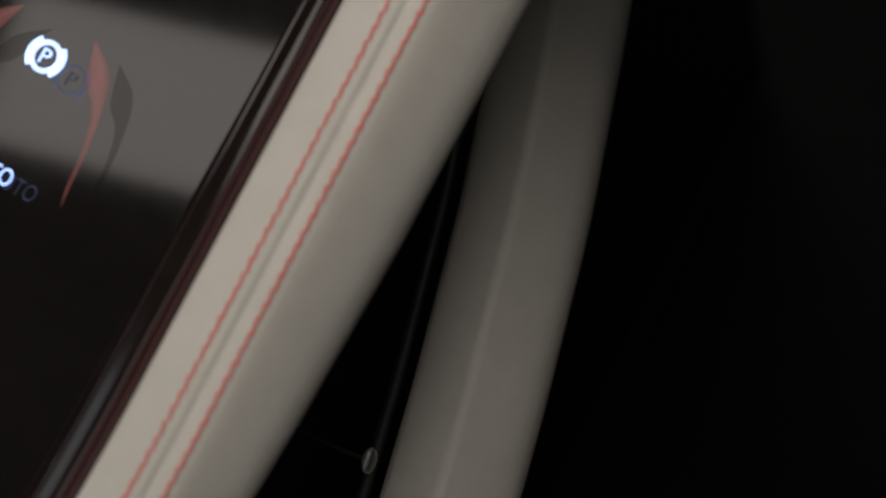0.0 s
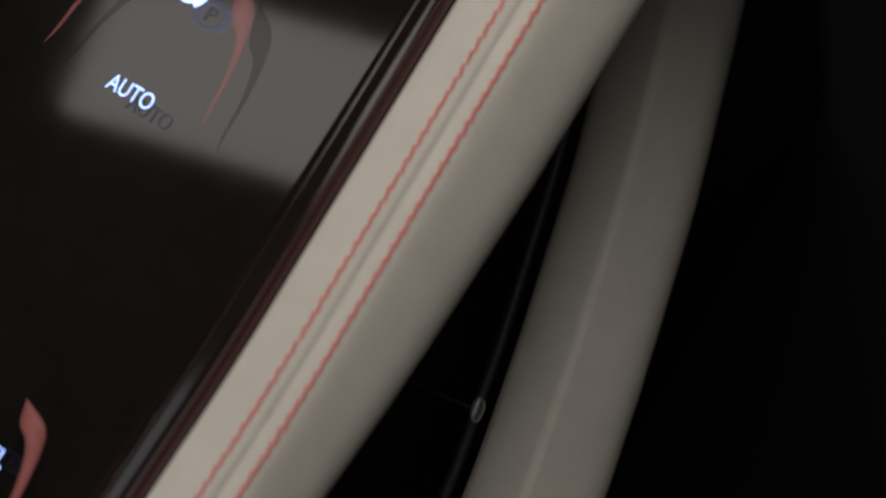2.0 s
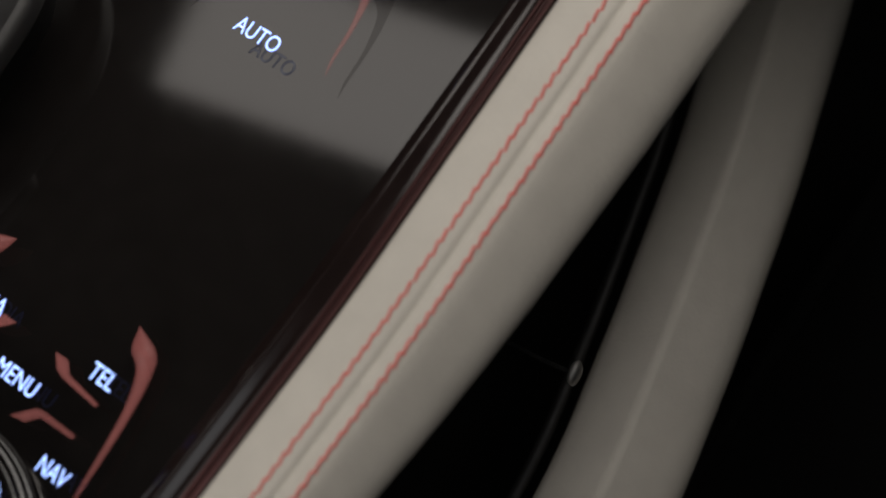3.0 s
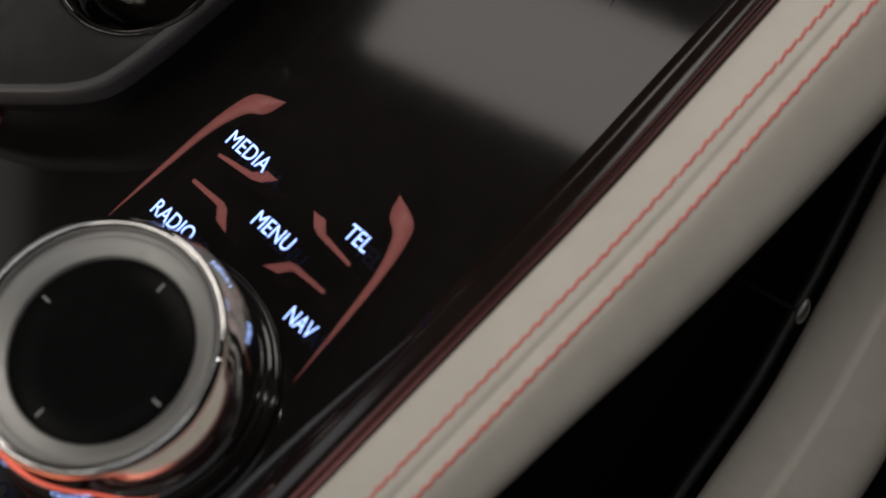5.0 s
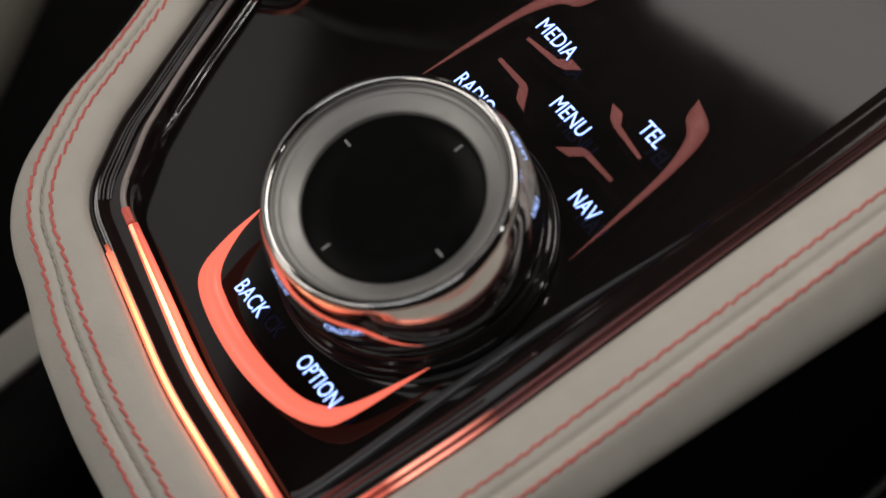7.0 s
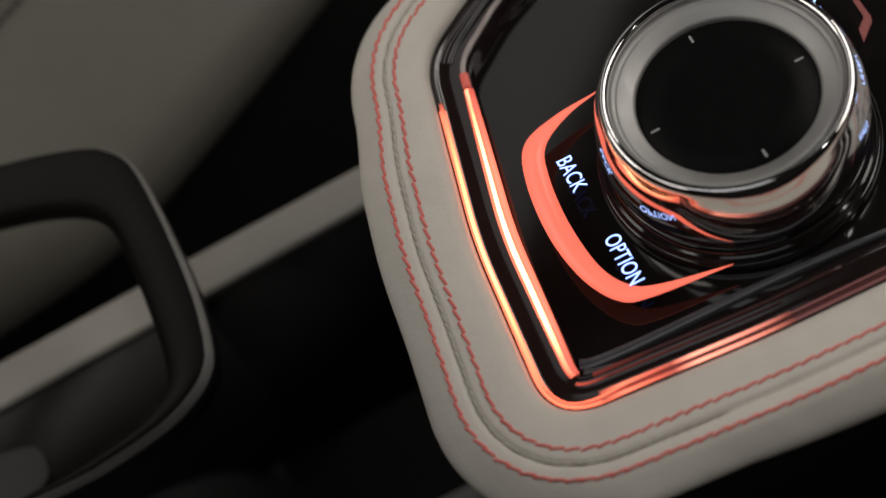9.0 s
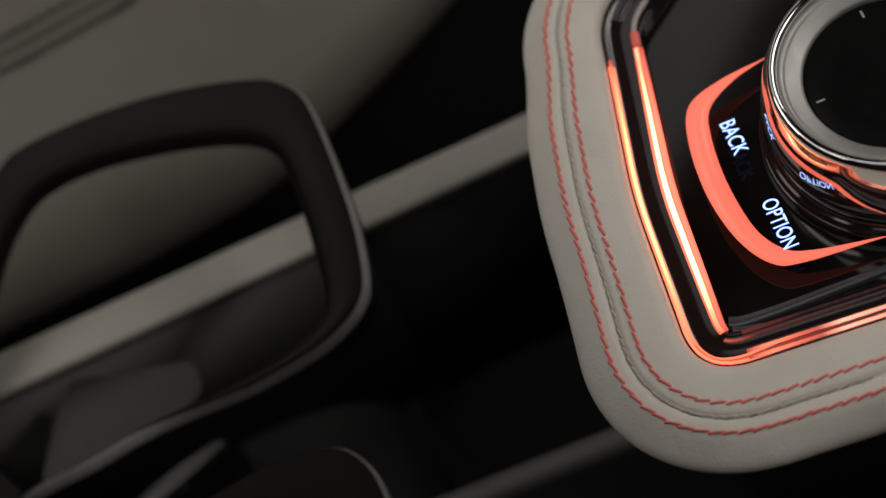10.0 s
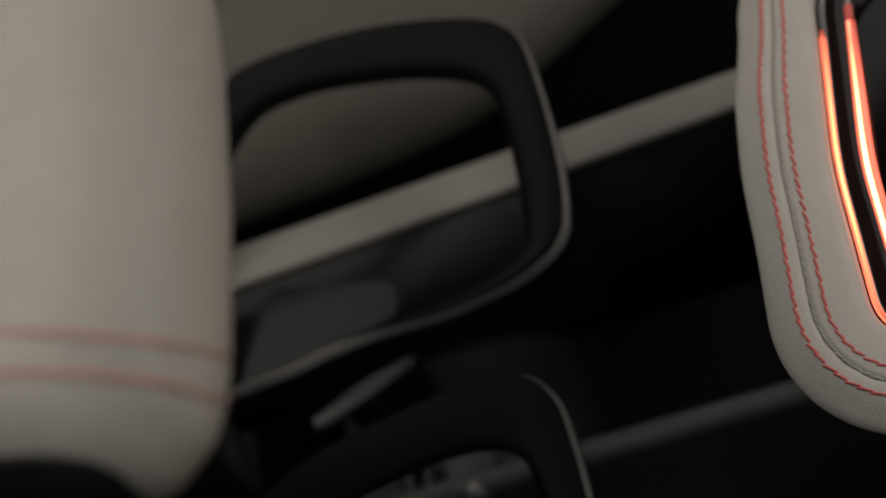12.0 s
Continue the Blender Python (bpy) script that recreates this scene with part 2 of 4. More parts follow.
def prism(outline, z0, z1, bevel=0.0, seg=2):
    """An upright slab over an outline in the plane."""
    bm = bmesh.new()
    low = [bm.verts.new((p[0], p[1], z0)) for p in outline]
    top = [bm.verts.new((p[0], p[1], z1)) for p in outline]
    n = len(outline)
    for k in range(n):
        bm.faces.new((low[k], low[(k + 1) % n], top[(k + 1) % n], top[k]))
    bm.faces.new(low[::-1])
    cap = bm.faces.new(top)
    if bevel:
        bmesh.ops.bevel(bm, geom=list(cap.edges), offset=bevel, segments=seg, affect="EDGES", profile=0.6)
    return bm


def box(x0, x1, y0, y1, z0, z1, bevel=0.0, seg=3):
    bm = bmesh.new()
    bmesh.ops.create_cube(bm, size=1.0)
    for v in bm.verts:
        v.co = Vector(((x0 + x1) / 2 + v.co.x * (x1 - x0), (y0 + y1) / 2 + v.co.y * (y1 - y0), (z0 + z1) / 2 + v.co.z * (z1 - z0)))
    if bevel:
        bmesh.ops.bevel(bm, geom=list(bm.edges), offset=bevel, segments=seg, affect="EDGES", profile=0.5)
    return bm


def tube(points, radius, flat=1.0, seg=10):
    """A round bar along points in space; its radius is a number or a function of the place from 0 to 1."""
    bm = bmesh.new()
    pts = [Vector(p) for p in points]
    rows = []
    for i, p in enumerate(pts):
        d = (pts[min(i + 1, len(pts) - 1)] - pts[max(i - 1, 0)]).normalized()
        side = d.cross(Vector((0, 0, 1))).normalized()
        up = side.cross(d)
        r = radius(i / (len(pts) - 1)) if callable(radius) else radius
        rows.append([bm.verts.new(p + side * r * math.cos(2 * math.pi * k / seg) + up * r * flat * math.sin(2 * math.pi * k / seg)) for k in range(seg)])
    for a, b in zip(rows, rows[1:]):
        for k in range(seg):
            bm.faces.new((a[k], a[(k + 1) % seg], b[(k + 1) % seg], b[k]))
    bm.faces.new(rows[0])
    bm.faces.new(rows[-1][::-1])
    return bm


def smooth_line(points, n=8):
    """A soft curve through points in the plane."""
    pts = [Vector(p) for p in points]
    ext = [pts[0] * 2 - pts[1]] + pts + [pts[-1] * 2 - pts[-2]]
    out = []
    for i in range(1, len(ext) - 2):
        p0, p1, p2, p3 = ext[i - 1:i + 3]
        for k in range(n):
            t = k / n
            out.append(0.5 * ((2 * p1) + (p2 - p0) * t + (2 * p0 - 5 * p1 + 4 * p2 - p3) * t * t + (3 * p1 - p0 - 3 * p2 + p3) * t ** 3))
    out.append(pts[-1])
    return out


def blade(outer, inner, z, thick=0.03):
    """A flat printed shape between two soft curves that share their ends."""
    bm = bmesh.new()
    a, b = smooth_line(outer), smooth_line(inner)
    n = max(len(a), len(b))
    def at(line, k):
        f = k / (n - 1) * (len(line) - 1)
        i = min(int(f), len(line) - 2)
        return line[i].lerp(line[i + 1], f - i)
    rows = []
    for k in range(n):
        p, q = at(a, k), at(b, k)
        rows.append([bm.verts.new((p.x, p.y, z)), bm.verts.new((q.x, q.y, z)), bm.verts.new((q.x, q.y, z - thick)), bm.verts.new((p.x, p.y, z - thick))])
    for r, s in zip(rows, rows[1:]):
        for k in range(4):
            bm.faces.new((r[k], r[(k + 1) % 4], s[(k + 1) % 4], s[k]))
    bmesh.ops.remove_doubles(bm, verts=bm.verts, dist=1e-4)
    return bm


def letters(text, x, y, width, height, z, thick=0.03):
    """Raised letters centred at (x, y), fitted to a width and a height."""
    cu = bpy.data.curves.new("letters", "FONT")
    cu.body = text
    cu.extrude = 0.02
    cu.resolution_u = 4
    ob = bpy.data.objects.new("letters", cu)
    scene.collection.objects.link(ob)
    deps = bpy.context.evaluated_depsgraph_get()
    me = bpy.data.meshes.new_from_object(ob.evaluated_get(deps))
    bm = bmesh.new()
    bm.from_mesh(me)
    bpy.data.objects.remove(ob)
    bpy.data.curves.remove(cu)
    bpy.data.meshes.remove(me)
    bmesh.ops.remove_doubles(bm, verts=bm.verts, dist=1e-5)
    xs, ys = [v.co.x for v in bm.verts], [v.co.y for v in bm.verts]
    cx, cy, w, h = (min(xs) + max(xs)) / 2, (min(ys) + max(ys)) / 2, max(xs) - min(xs), max(ys) - min(ys)
    for f in bm.faces:
        f.material_index = 0 if f.calc_center_median().z > 0.015 else 1 if f.calc_center_median().z > -0.015 else 2
    for v in bm.verts:
        v.co = Vector((x + (v.co.x - cx) * width / w, y + (v.co.y - cy) * height / h, z + (thick if v.co.z > 0 else 0)))
    return islands(bm)


def islands(bm):
    """The unconnected pieces of a bmesh, each as a bmesh of its own."""
    left, out = set(bm.verts), []
    while left:
        todo = [left.pop()]
        found = set(todo)
        while todo:
            for e in todo.pop().link_edges:
                for v in e.verts:
                    if v not in found:
                        found.add(v)
                        todo.append(v)
        left -= found
        piece, made = bmesh.new(), {}
        for v in bm.verts:
            if v in found:
                made[v] = piece.verts.new(v.co)
        for f in bm.faces:
            if f.verts[0] in found:
                piece.faces.new([made[v] for v in f.verts]).material_index = f.material_index
        out.append(piece)
    bm.free()
    return out


# ---- cabin ----
def wall(name, bm, material, label, category):
    ob = part(name, bm, material, None, "", False)
    return tagged(ob, label, category, kind="structure")


wall("floor", box(-80, 80, -105, 100, -47, -45), CARPET, "black carpet on the cabin floor", "floor")
wall("ceiling", box(-80, 80, -105, 100, 70, 72), LINING, "dark cloth headlining of the cabin", "ceiling")
wall("wall_right", box(76, 80, -105, 100, -45, 70), LINING, "dark door trim on the passenger side", "wall")
wall("wall_rear", box(-80, 80, -105, -101, -45, 70), LINING, "dark trim at the rear of the cabin", "wall")
bm = box(-80, -76, -105, 100, -45, 14)
wall("wall_left", bm, LINING, "dark door trim below the side window", "wall")
wall("wall_front", box(-80, 80, 96, 100, -45, 22), LINING, "dark bulkhead below the windscreen", "wall")

# thin slab out of view, added to shade the knee pad's front end
wall("dashboard", box(3, 76, 28.2, 96, 0.8, 2.5, 0.4), LINING, "unseen dark dashboard slab that shades the knee pad", "dashboard")

# ---- centre console ----
OUTLINE = [(4.3, 32), (4.85, 9), (4.62, -1.5), (4.25, -6.3), (-0.5, -6.03), (-5.55, -5.08), (-6.68, -3.42), (-8.7, 1.5), (-9.75, 7), (-10, 32)]
BENDS = [0, 60, 30, 1.25, 14, 2.0, 3.5, 12, 30, 0]
INNER = rounded(OUTLINE, BENDS, 0.1)
console = thing("centre_console", "piano-black centre console framed in cream leather with red stitching", "console", 0, 0, -8)


def front_left(p):
    """How far along the driver's side a place lies, from 0 at the rear corner to 1 at the selector."""
    f = max(0.0, min(1.0, (p.y + 5.0) / 3.8)) if p.x < -5.4 else 0.0
    return f * f * (3 - 2 * f)


def narrow(p):
    """The seam lies closer to the face along the rear and the driver's side."""
    k, m = max(0.0, min(1.0, (4.0 - p.x) / 4.0)), max(0.0, min(1.0, (-2.4 - p.x) / 2.4))
    f = front_left(p)
    return 1.07 - 0.1 * k * k * (3 - 2 * k) - 0.14 * m * m * (3 - 2 * m) - 0.14 * f


def facet(y):
    """Width of the rail's outer facet, which grows towards the front."""
    line = [(-6.5, 0.52), (-3, 0.5), (1, 0.64), (5, 0.79), (8, 0.94), (11, 1.08), (15, 1.2), (19, 1.23), (40, 1.23)]
    for (a, p), (b, q) in zip(line, line[1:]):
        if y < b:
            return p + (q - p) * max(0.0, (y - a) / (b - a))
    return line[-1][1]


def rail_width(i, d, z):
    """The rail grows wider and its outer facet steeper towards the front, on the passenger side; the seam puckers."""
    p = INNER[i]
    if 1.1 < d < 1.32:
        z += math.sin(i * 2.1) * (1 if d > 1.2 else -1) * (0.02 if p.y < -3 or p.x < 0 else 0.008)
    if d > 1.62:
        ease = lambda v: max(0.0, min(1.0, v)) ** 2 * (3 - 2 * max(0.0, min(1.0, v)))
        side = 2 * facet(p.y) if p.x > 0 else 0.84 - 0.5 * front_left(p)
        rear_end = ease((-2.2 - p.y) / 3.2)
        k = side + (1.12 + 0.04 * ease((p.x - 1.8) / 2.4) - side) * rear_end
        return 1.62 * narrow(p) + (d - 1.62) * k, 0.36 + (z - 0.36) * k * (1.3 - 0.4 * rear_end)
    return d * narrow(p), z


frame_profile = [(0.06, -1.2), (0.0, 0.0), (0.03, 0.16), (0.12, 0.27), (0.35, 0.36), (0.8, 0.41), (1.05, 0.41), (1.1, 0.395), (1.16, 0.365),
                 (1.205, 0.285), (1.25, 0.365), (1.32, 0.395), (1.37, 0.405), (1.5, 0.395), (1.6, 0.375), (1.66, 0.345), (1.75, 0.285), (1.85, 0.21), (1.95, 0.135), (2.04, 0.06), (2.1, -0.02),
                 (2.12, -0.1), (2.09, -0.18), (2.0, -0.27), (1.85, -0.36), (1.66, -0.42)]
part("leather_frame", sweep(INNER, frame_profile, rail_width), CREAM, console, "cream leather frame with a centre seam")

# body below the leather
part("console_body", sweep(INNER, [(1.7, -0.2), (1.2, -1.5), (0.2, -4.5), (-0.5, -9), (-1.0, -44.8)], None), PLASTIC, console, "black plastic console side")

# face plate, slightly crowned lengthwise
def crossings(path, y, grow):
    norm = normals(path)
    pts = [p + n * grow for p, n in zip(path, norm)]
    xs = []
    for a, b in zip(pts, pts[1:]):
        if (a.y - y) * (b.y - y) <= 0 and a.y != b.y:
            xs.append(a.x + (b.x - a.x) * (y - a.y) / (b.y - a.y))
    return (min(xs), max(xs)) if len(xs) >= 2 else None


def face_z(y):
    return -0.42 - 0.002 * (y - 4.0) ** 2


bm = bmesh.new()
rows = []
for k in range(79):
    y = -6.2 + k * 0.48
    span = crossings(INNER, y, 0.5)
    if not span:
        continue
    rows.append([bm.verts.new((span[0] + (span[1] - span[0]) * j / 12, y, face_z(y))) for j in range(13)])
for r, s in zip(rows, rows[1:]):
    for j in range(12):
        bm.faces.new((r[j], r[j + 1], s[j + 1], s[j]))
part("face_plate", bm, PIANO, console, "glossy black face plate")

# clear rim round the face
RIM = rounded(OUTLINE[:7] + [(-8.42, 0.82), (-8.8, 1.9)], BENDS[:7] + [4, 0], 0.2)
FINE_RIM = rounded(OUTLINE[:7] + [(-8.42, 0.82), (-8.8, 1.9)], BENDS[:7] + [4, 0], 0.05)


def rim_depth(i, d, z):
    """The inner fillet is only broad along the passenger side."""
    p = RIM[i]
    d *= 1 - 0.3 * front_left(p) * min(1.0, max(0.0, -d / 0.6))
    k = max(0.0, min(1.0, (p.y + 5.4) / 0.9)) if p.x > 0 else 0.0
    if p.x < -4.9:
        k = 0.25 * min(1.0, (-4.9 - p.x) / 0.9) ** 2
    return (-0.9 + (d + 0.9) * k, z + (face_z(p.y) + 0.42) * min(1.0, (-0.9 - d) / 0.3)) if d < -0.9 else (d, z)


rim_profile = [(-1.2, -1.2), (-1.2, -0.43), (-1.16, -0.4), (-1.08, -0.36), (-1.0, -0.32), (-0.95, -0.28), (-0.91, -0.21), (-0.88, -0.1), (-0.84, 0.01), (-0.76, 0.06), (-0.68, 0.05),
               (-0.6, 0.03), (-0.53, 0.018), (-0.46, 0.012), (-0.4, 0.016), (-0.34, 0.03), (-0.28, 0.042), (-0.2, 0.04), (-0.15, 0.08), (-0.09, 0.12), (-0.03, 0.12), (0.02, 0.0), (0.04, -1.0)]
part("clear_rim", sweep(RIM, rim_profile, rim_depth), ACRYLIC, console, "smoked clear acrylic rim")


def along(path, d, z, keep):
    norm = normals(path)
    return [(p.x + n.x * d, p.y + n.y * d, z) for p, n in zip(path, norm) if keep(p)]


rear = lambda p: p.y < -4.3 and -4.5 < p.x < 3.75


def lengthwise(name, stops, x0, x1, axis="X"):
    """A light guide whose colour runs along its length: (place from 0 to 1, colour)."""
    mat = glowing(name, (1, 1, 1), 1.0, (0.2, 0.05, 0.04))
    nt = mat.node_tree
    co = nt.nodes.new("ShaderNodeTexCoord")
    sep = nt.nodes.new("ShaderNodeSeparateXYZ")
    nt.links.new(co.outputs["Object"], sep.inputs[0])
    rng = nt.nodes.new("ShaderNodeMapRange")
    rng.inputs["From Min"].default_value, rng.inputs["From Max"].default_value = x0 * CM, x1 * CM
    nt.links.new(sep.outputs[axis], rng.inputs["Value"])
    ramp = nt.nodes.new("ShaderNodeValToRGB")
    els = ramp.color_ramp.elements
    els[0].position, els[0].color = stops[0][0], (*stops[0][1], 1)
    els[1].position, els[1].color = stops[-1][0], (*stops[-1][1], 1)
    for at, col in stops[1:-1]:
        els.new(at).color = (*col, 1)
    nt.links.new(rng.outputs[0], ramp.inputs[0])
    nt.links.new(ramp.outputs[0], nt.nodes["Principled BSDF"].inputs["Emission Color"])
    return mat


CORE = lengthwise("light_guide_core", [(0.0, (1.1, 0.2, 0.13)), (0.04, (2.6, 0.75, 0.42)), (0.09, (2.6, 0.62, 0.28)), (0.25, (6.0, 2.1, 0.9)), (0.5, (8.0, 3.2, 1.4)), (0.78, (7.0, 2.4, 1.0)), (0.9, (3.0, 0.6, 0.28)), (0.97, (1.3, 0.2, 0.12)), (1.0, (0.5, 0.07, 0.05))], -4.5, 3.75)
HALO = lengthwise("light_guide_halo", [(0.0, (0.5, 0.07, 0.05)), (0.3, (1.7, 0.3, 0.17)), (0.8, (1.5, 0.27, 0.16)), (1.0, (0.5, 0.06, 0.04))], -4.5, 3.75)
part("light_guide", tube(along(RIM, -0.75, 0.065, rear), lambda k: 0.06 + 0.03 * math.sin(math.pi * min(1, k * 1.1)), 0.8), CORE, console, "orange lit light guide")
part("light_guide_halo", tube(along(RIM, -0.78, 0.03, rear), lambda k: 0.12 + 0.05 * math.sin(math.pi * k), 0.62), HALO, console, "red lit flank of the light guide")
bead = along(FINE_RIM, -0.77, 0.06, lambda p: -4.95 < p.x < -4.44 and p.y < -4)
part("light_guide_end", tube(bead, 0.1, 0.9), glowing("guide_end_glow", (1.0, 0.17, 0.12), 0.3, (0.3, 0.06, 0.05)), console, "dull red end of the light guide")
ROD = surface("clear_unlit_rod", (0.34, 0.285, 0.27), 0.16, spread=0.25, scale=250, bump=0.0)
rod = [(p.x + n.x * d, p.y + n.y * d, 0.06) for p, n in zip(FINE_RIM, normals(FINE_RIM)) for d in [-0.76 + 0.22 * front_left(p)] if p.x < -4.86 and p.y < 0.62]
part("unlit_rod", tube(rod, 0.07, 0.8), ROD, console, "pale clear end of the light guide")
# thin pale tubes stand in for the reflection streaks on the clear rim
RIM_STREAK = surface("pale_rim_streak", (0.10, 0.094, 0.098), 0.12, spread=0.3, scale=250, bump=0.0)
for d, r, y1 in ((-0.47, 0.022, 0.3), (-0.4, 0.03, 0.5), (-0.3, 0.018, 0.1), (-0.21, 0.024, 0.4)):
    ridge = [(p.x + n.x * e, p.y + n.y * e, 0.045 + 0.02 * math.sin(p.y * 2 + d * 9)) for p, n in zip(FINE_RIM, normals(FINE_RIM)) for e in [d * (1 - 0.2 * front_left(p))] if p.x < -5.4 and p.y < y1]
    part("rim_streak", tube(ridge, r), RIM_STREAK, console, "fine pale tube for a reflection streak on the rim")
EDGE = fading("light_guide_edge", (1.0, 0.16, 0.08), (0.26, 0.10, 0.095), -0.058, 0.06, 2.2, 0.085)
EDGE_DIM = fading("light_guide_edge_dim", (1.0, 0.11, 0.07), (0.25, 0.06, 0.06), -0.058, 0.06, 0.5, 0.012)
lit_edge = lambda p: p.x > -4.2 and (p.y < -4 or p.x > 0)


def edge_line(d_rear, d_side, z, r, mat):
    """A lit line on the rim that spreads from its neighbour along the passenger side."""
    pts = []
    for p, n in zip(RIM, normals(RIM)):
        if lit_edge(p):
            k = max(0.0, min(1.0, (p.y + 5.9) / 1.5)) if p.x > 0 else 0.0
            d = d_rear + (d_side - d_rear) * k
            pts.append((p.x + n.x * d, p.y + n.y * d, z))
    part("light_guide_edge", tube(pts, r), mat, console, "red lit edge of the rim, dimming forwards")


edge_line(-0.06, -0.09, 0.125, 0.036, EDGE)
edge_line(-0.105, -0.19, 0.08, 0.04, EDGE_DIM)
edge_line(-0.15, -0.29, 0.085, 0.026, EDGE)
OUTER = lengthwise("light_guide_outer", [(0.0, (0.12, 0.02, 0.015)), (0.05, (1.3, 0.26, 0.14)), (0.1, (2.2, 0.4, 0.18)), (0.3, (3.6, 1.05, 0.4)), (0.6, (4.4, 1.45, 0.55)), (0.85, (2.4, 0.5, 0.22)), (1.0, (1.3, 0.2, 0.1))], -4.25, 3.6)
part("light_guide_outer", tube(along(RIM, -0.1, 0.115, lambda p: p.y < -4 and -4.25 < p.x < 3.6), 0.05), OUTER, console, "orange lit outer strand of the rim")
TAIL = fading("light_guide_tail", (1.0, 0.14, 0.08), (0.5, 0.07, 0.05), -0.056, -0.025, 0.7, 0.0)
part("light_guide_tail", tube(along(FINE_RIM, -0.62, 0.045, lambda p: p.x > 0 and -5.9 < p.y < -1.0), 0.03), TAIL, console, "thin red tail of the light guide")


def lip_strip(line, width, z):
    """A low rounded strip along a line on the rim; width(k) is its half width at place k from 0 to 1."""
    path = smooth_line(line, 10)
    shape = [(-1, -0.2), (-1, 0.0), (-0.75, 0.016), (-0.3, 0.028), (0.3, 0.03), (0.75, 0.016), (1, 0.0), (1, -0.2)]
    return sweep(path, shape, lambda i, d, h: (d * width(i / (len(path) - 1)), z(path[i].y) + h))


# the sheen along the plate's fillet is painted on as grey strips
part("plate_lip", lip_strip([(2.92, -5.2), (3.02, -4.9), (3.1, -4.0), (3.16, -2.4), (3.22, -0.75), (3.34, 1.0), (3.5, 2.6), (3.7, 4.4)], lambda k: 0.125 * (1 - k) ** 0.6 + 0.012,
                            lambda y: face_z(y) + 0.06), LIP_SHEEN, console, "lip of the face plate, its sheen painted grey")
part("plate_lip", lip_strip([(3.2, -5.2), (3.32, -4.9), (3.5, -4.0), (3.7, -2.4), (3.84, -0.75), (3.98, 1.0), (4.08, 3.0)], lambda k: 0.075 * (1 - k) ** 0.5 + 0.01,
                            lambda y: -0.37), LIP_SHEEN, console, "thin lip of the rim, its sheen painted grey")
FAINT = fading("light_guide_faint", (0.9, 0.12, 0.08), (0.2, 0.06, 0.06), -0.05, 0.0, 0.13, 0.0)
part("light_guide_unlit", tube(along(RIM, -0.76, 0.05, lambda p: p.x > 0 and -5.2 < p.y < 0.5), 0.05), FAINT, console, "dull red unlit run of the light guide")
# short bright runs where the outer edge is fed with light
SPOT = lengthwise("edge_spot", [(0.0, (0.25, 0.04, 0.025)), (0.12, (1.5, 0.32, 0.18)), (0.3, (0.75, 0.13, 0.08)), (0.38, (0.5, 0.1, 0.07)), (0.5, (1.9, 0.62, 0.42)),
                               (0.72, (1.4, 0.42, 0.3)), (1.0, (0.08, 0.02, 0.015))], -5.2, -1.0, "Y")
for d, z in ((-0.09, 0.135), (-0.29, 0.095)):
    part("light_guide_spot", tube(along(FINE_RIM, d, z, lambda p: p.x > 0 and -5.2 < p.y < -1.0), 0.04), SPOT, console, "bright run of the lit edge")
NOTCH = lengthwise("notch_glow", [(0.0, (0.06, 0.012, 0.01)), (0.45, (0.22, 0.04, 0.03)), (0.85, (1.2, 0.34, 0.24)), (1.0, (0.5, 0.1, 0.07))], -7.62, -7.02)
NOTCH_DIM = glowing("notch_glow_dim", (1.0, 0.14, 0.09), 0.07, (0.06, 0.02, 0.02))
bend = smooth_line([(-7.72, 0.4), (-7.68, 0.6), (-7.5, 0.77), (-7.29, 0.95), (-7.08, 1.27), (-7.08, 1.6), (-7.22, 2.0), (-7.45, 2.4)], 6)
part("light_guide_bend", tube([(p.x, p.y, 0.05) for p in bend], 0.05), NOTCH, console, "red lit bend of the rim")
for dx, dy, r in ((-0.12, 0.09, 0.05), (-0.3, 0.24, 0.06), (-0.5, 0.38, 0.07)):
    part("rim_bend", tube([(p.x + dx, p.y + dy, 0.08) for p in bend], r), NOTCH_DIM if dx < -0.4 else ACRYLIC, console, "clear bend of the rim")
part("gate_recess", box(-9.2, -7.4, 1.35, 2.6, -0.6, 0.05, 0.15), NOTCH_DIM, console, "red lit recess under the selector")

# stitches
def stitch_mesh():
    bm = tube([(-0.168, 0, -0.03), (-0.138, 0, 0.0), (-0.05, 0, 0.014), (0.05, 0, 0.014), (0.138, 0, 0.0), (0.168, 0, -0.03)], 0.034, 1.0, 6)
    me = bpy.data.meshes.new("stitch")
    for v in bm.verts:
        v.co *= CM
    for f in bm.faces:
        f.smooth = True
    bm.to_mesh(me)
    bm.free()
    me.materials.append(THREAD)
    return me


STITCH = stitch_mesh()


def stitch_row(path, d, z, parent, pitch, slant, keep, name="stitch", data=None):
    norm = normals(path)
    pts = [p + n * d * narrow(p) for p, n in zip(path, norm)]
    left, rng = 0.0, random.Random(int(d * 100))
    for i, (a, b) in enumerate(zip(pts, pts[1:])):
        left += (b - a).length
        if left < pitch or not keep(a):
            left = min(left, pitch)
            continue
        left -= pitch
        ob = new(name, data or STITCH)
        ang = math.atan2(b.y - a.y, b.x - a.x) + radians(slant + rng.uniform(-4, 4))
        ob.parent = parent
        ob.matrix_parent_inverse = Matrix.Translation(-parent.location)
        ob.matrix_basis = Matrix.Translation((a.x * CM, a.y * CM, H + z * CM)) @ Matrix.Rotation(ang, 4, "Z") @ Matrix.Diagonal((rng.uniform(0.92, 1.06), 1, 1, 1))


FINE = rounded(OUTLINE, BENDS, 0.02)
seen = lambda p: p.y < 22 if p.x > 0 else p.y < 2.5
stitch_row(FINE, 0.91, 0.408, console, 0.31, 11, seen)
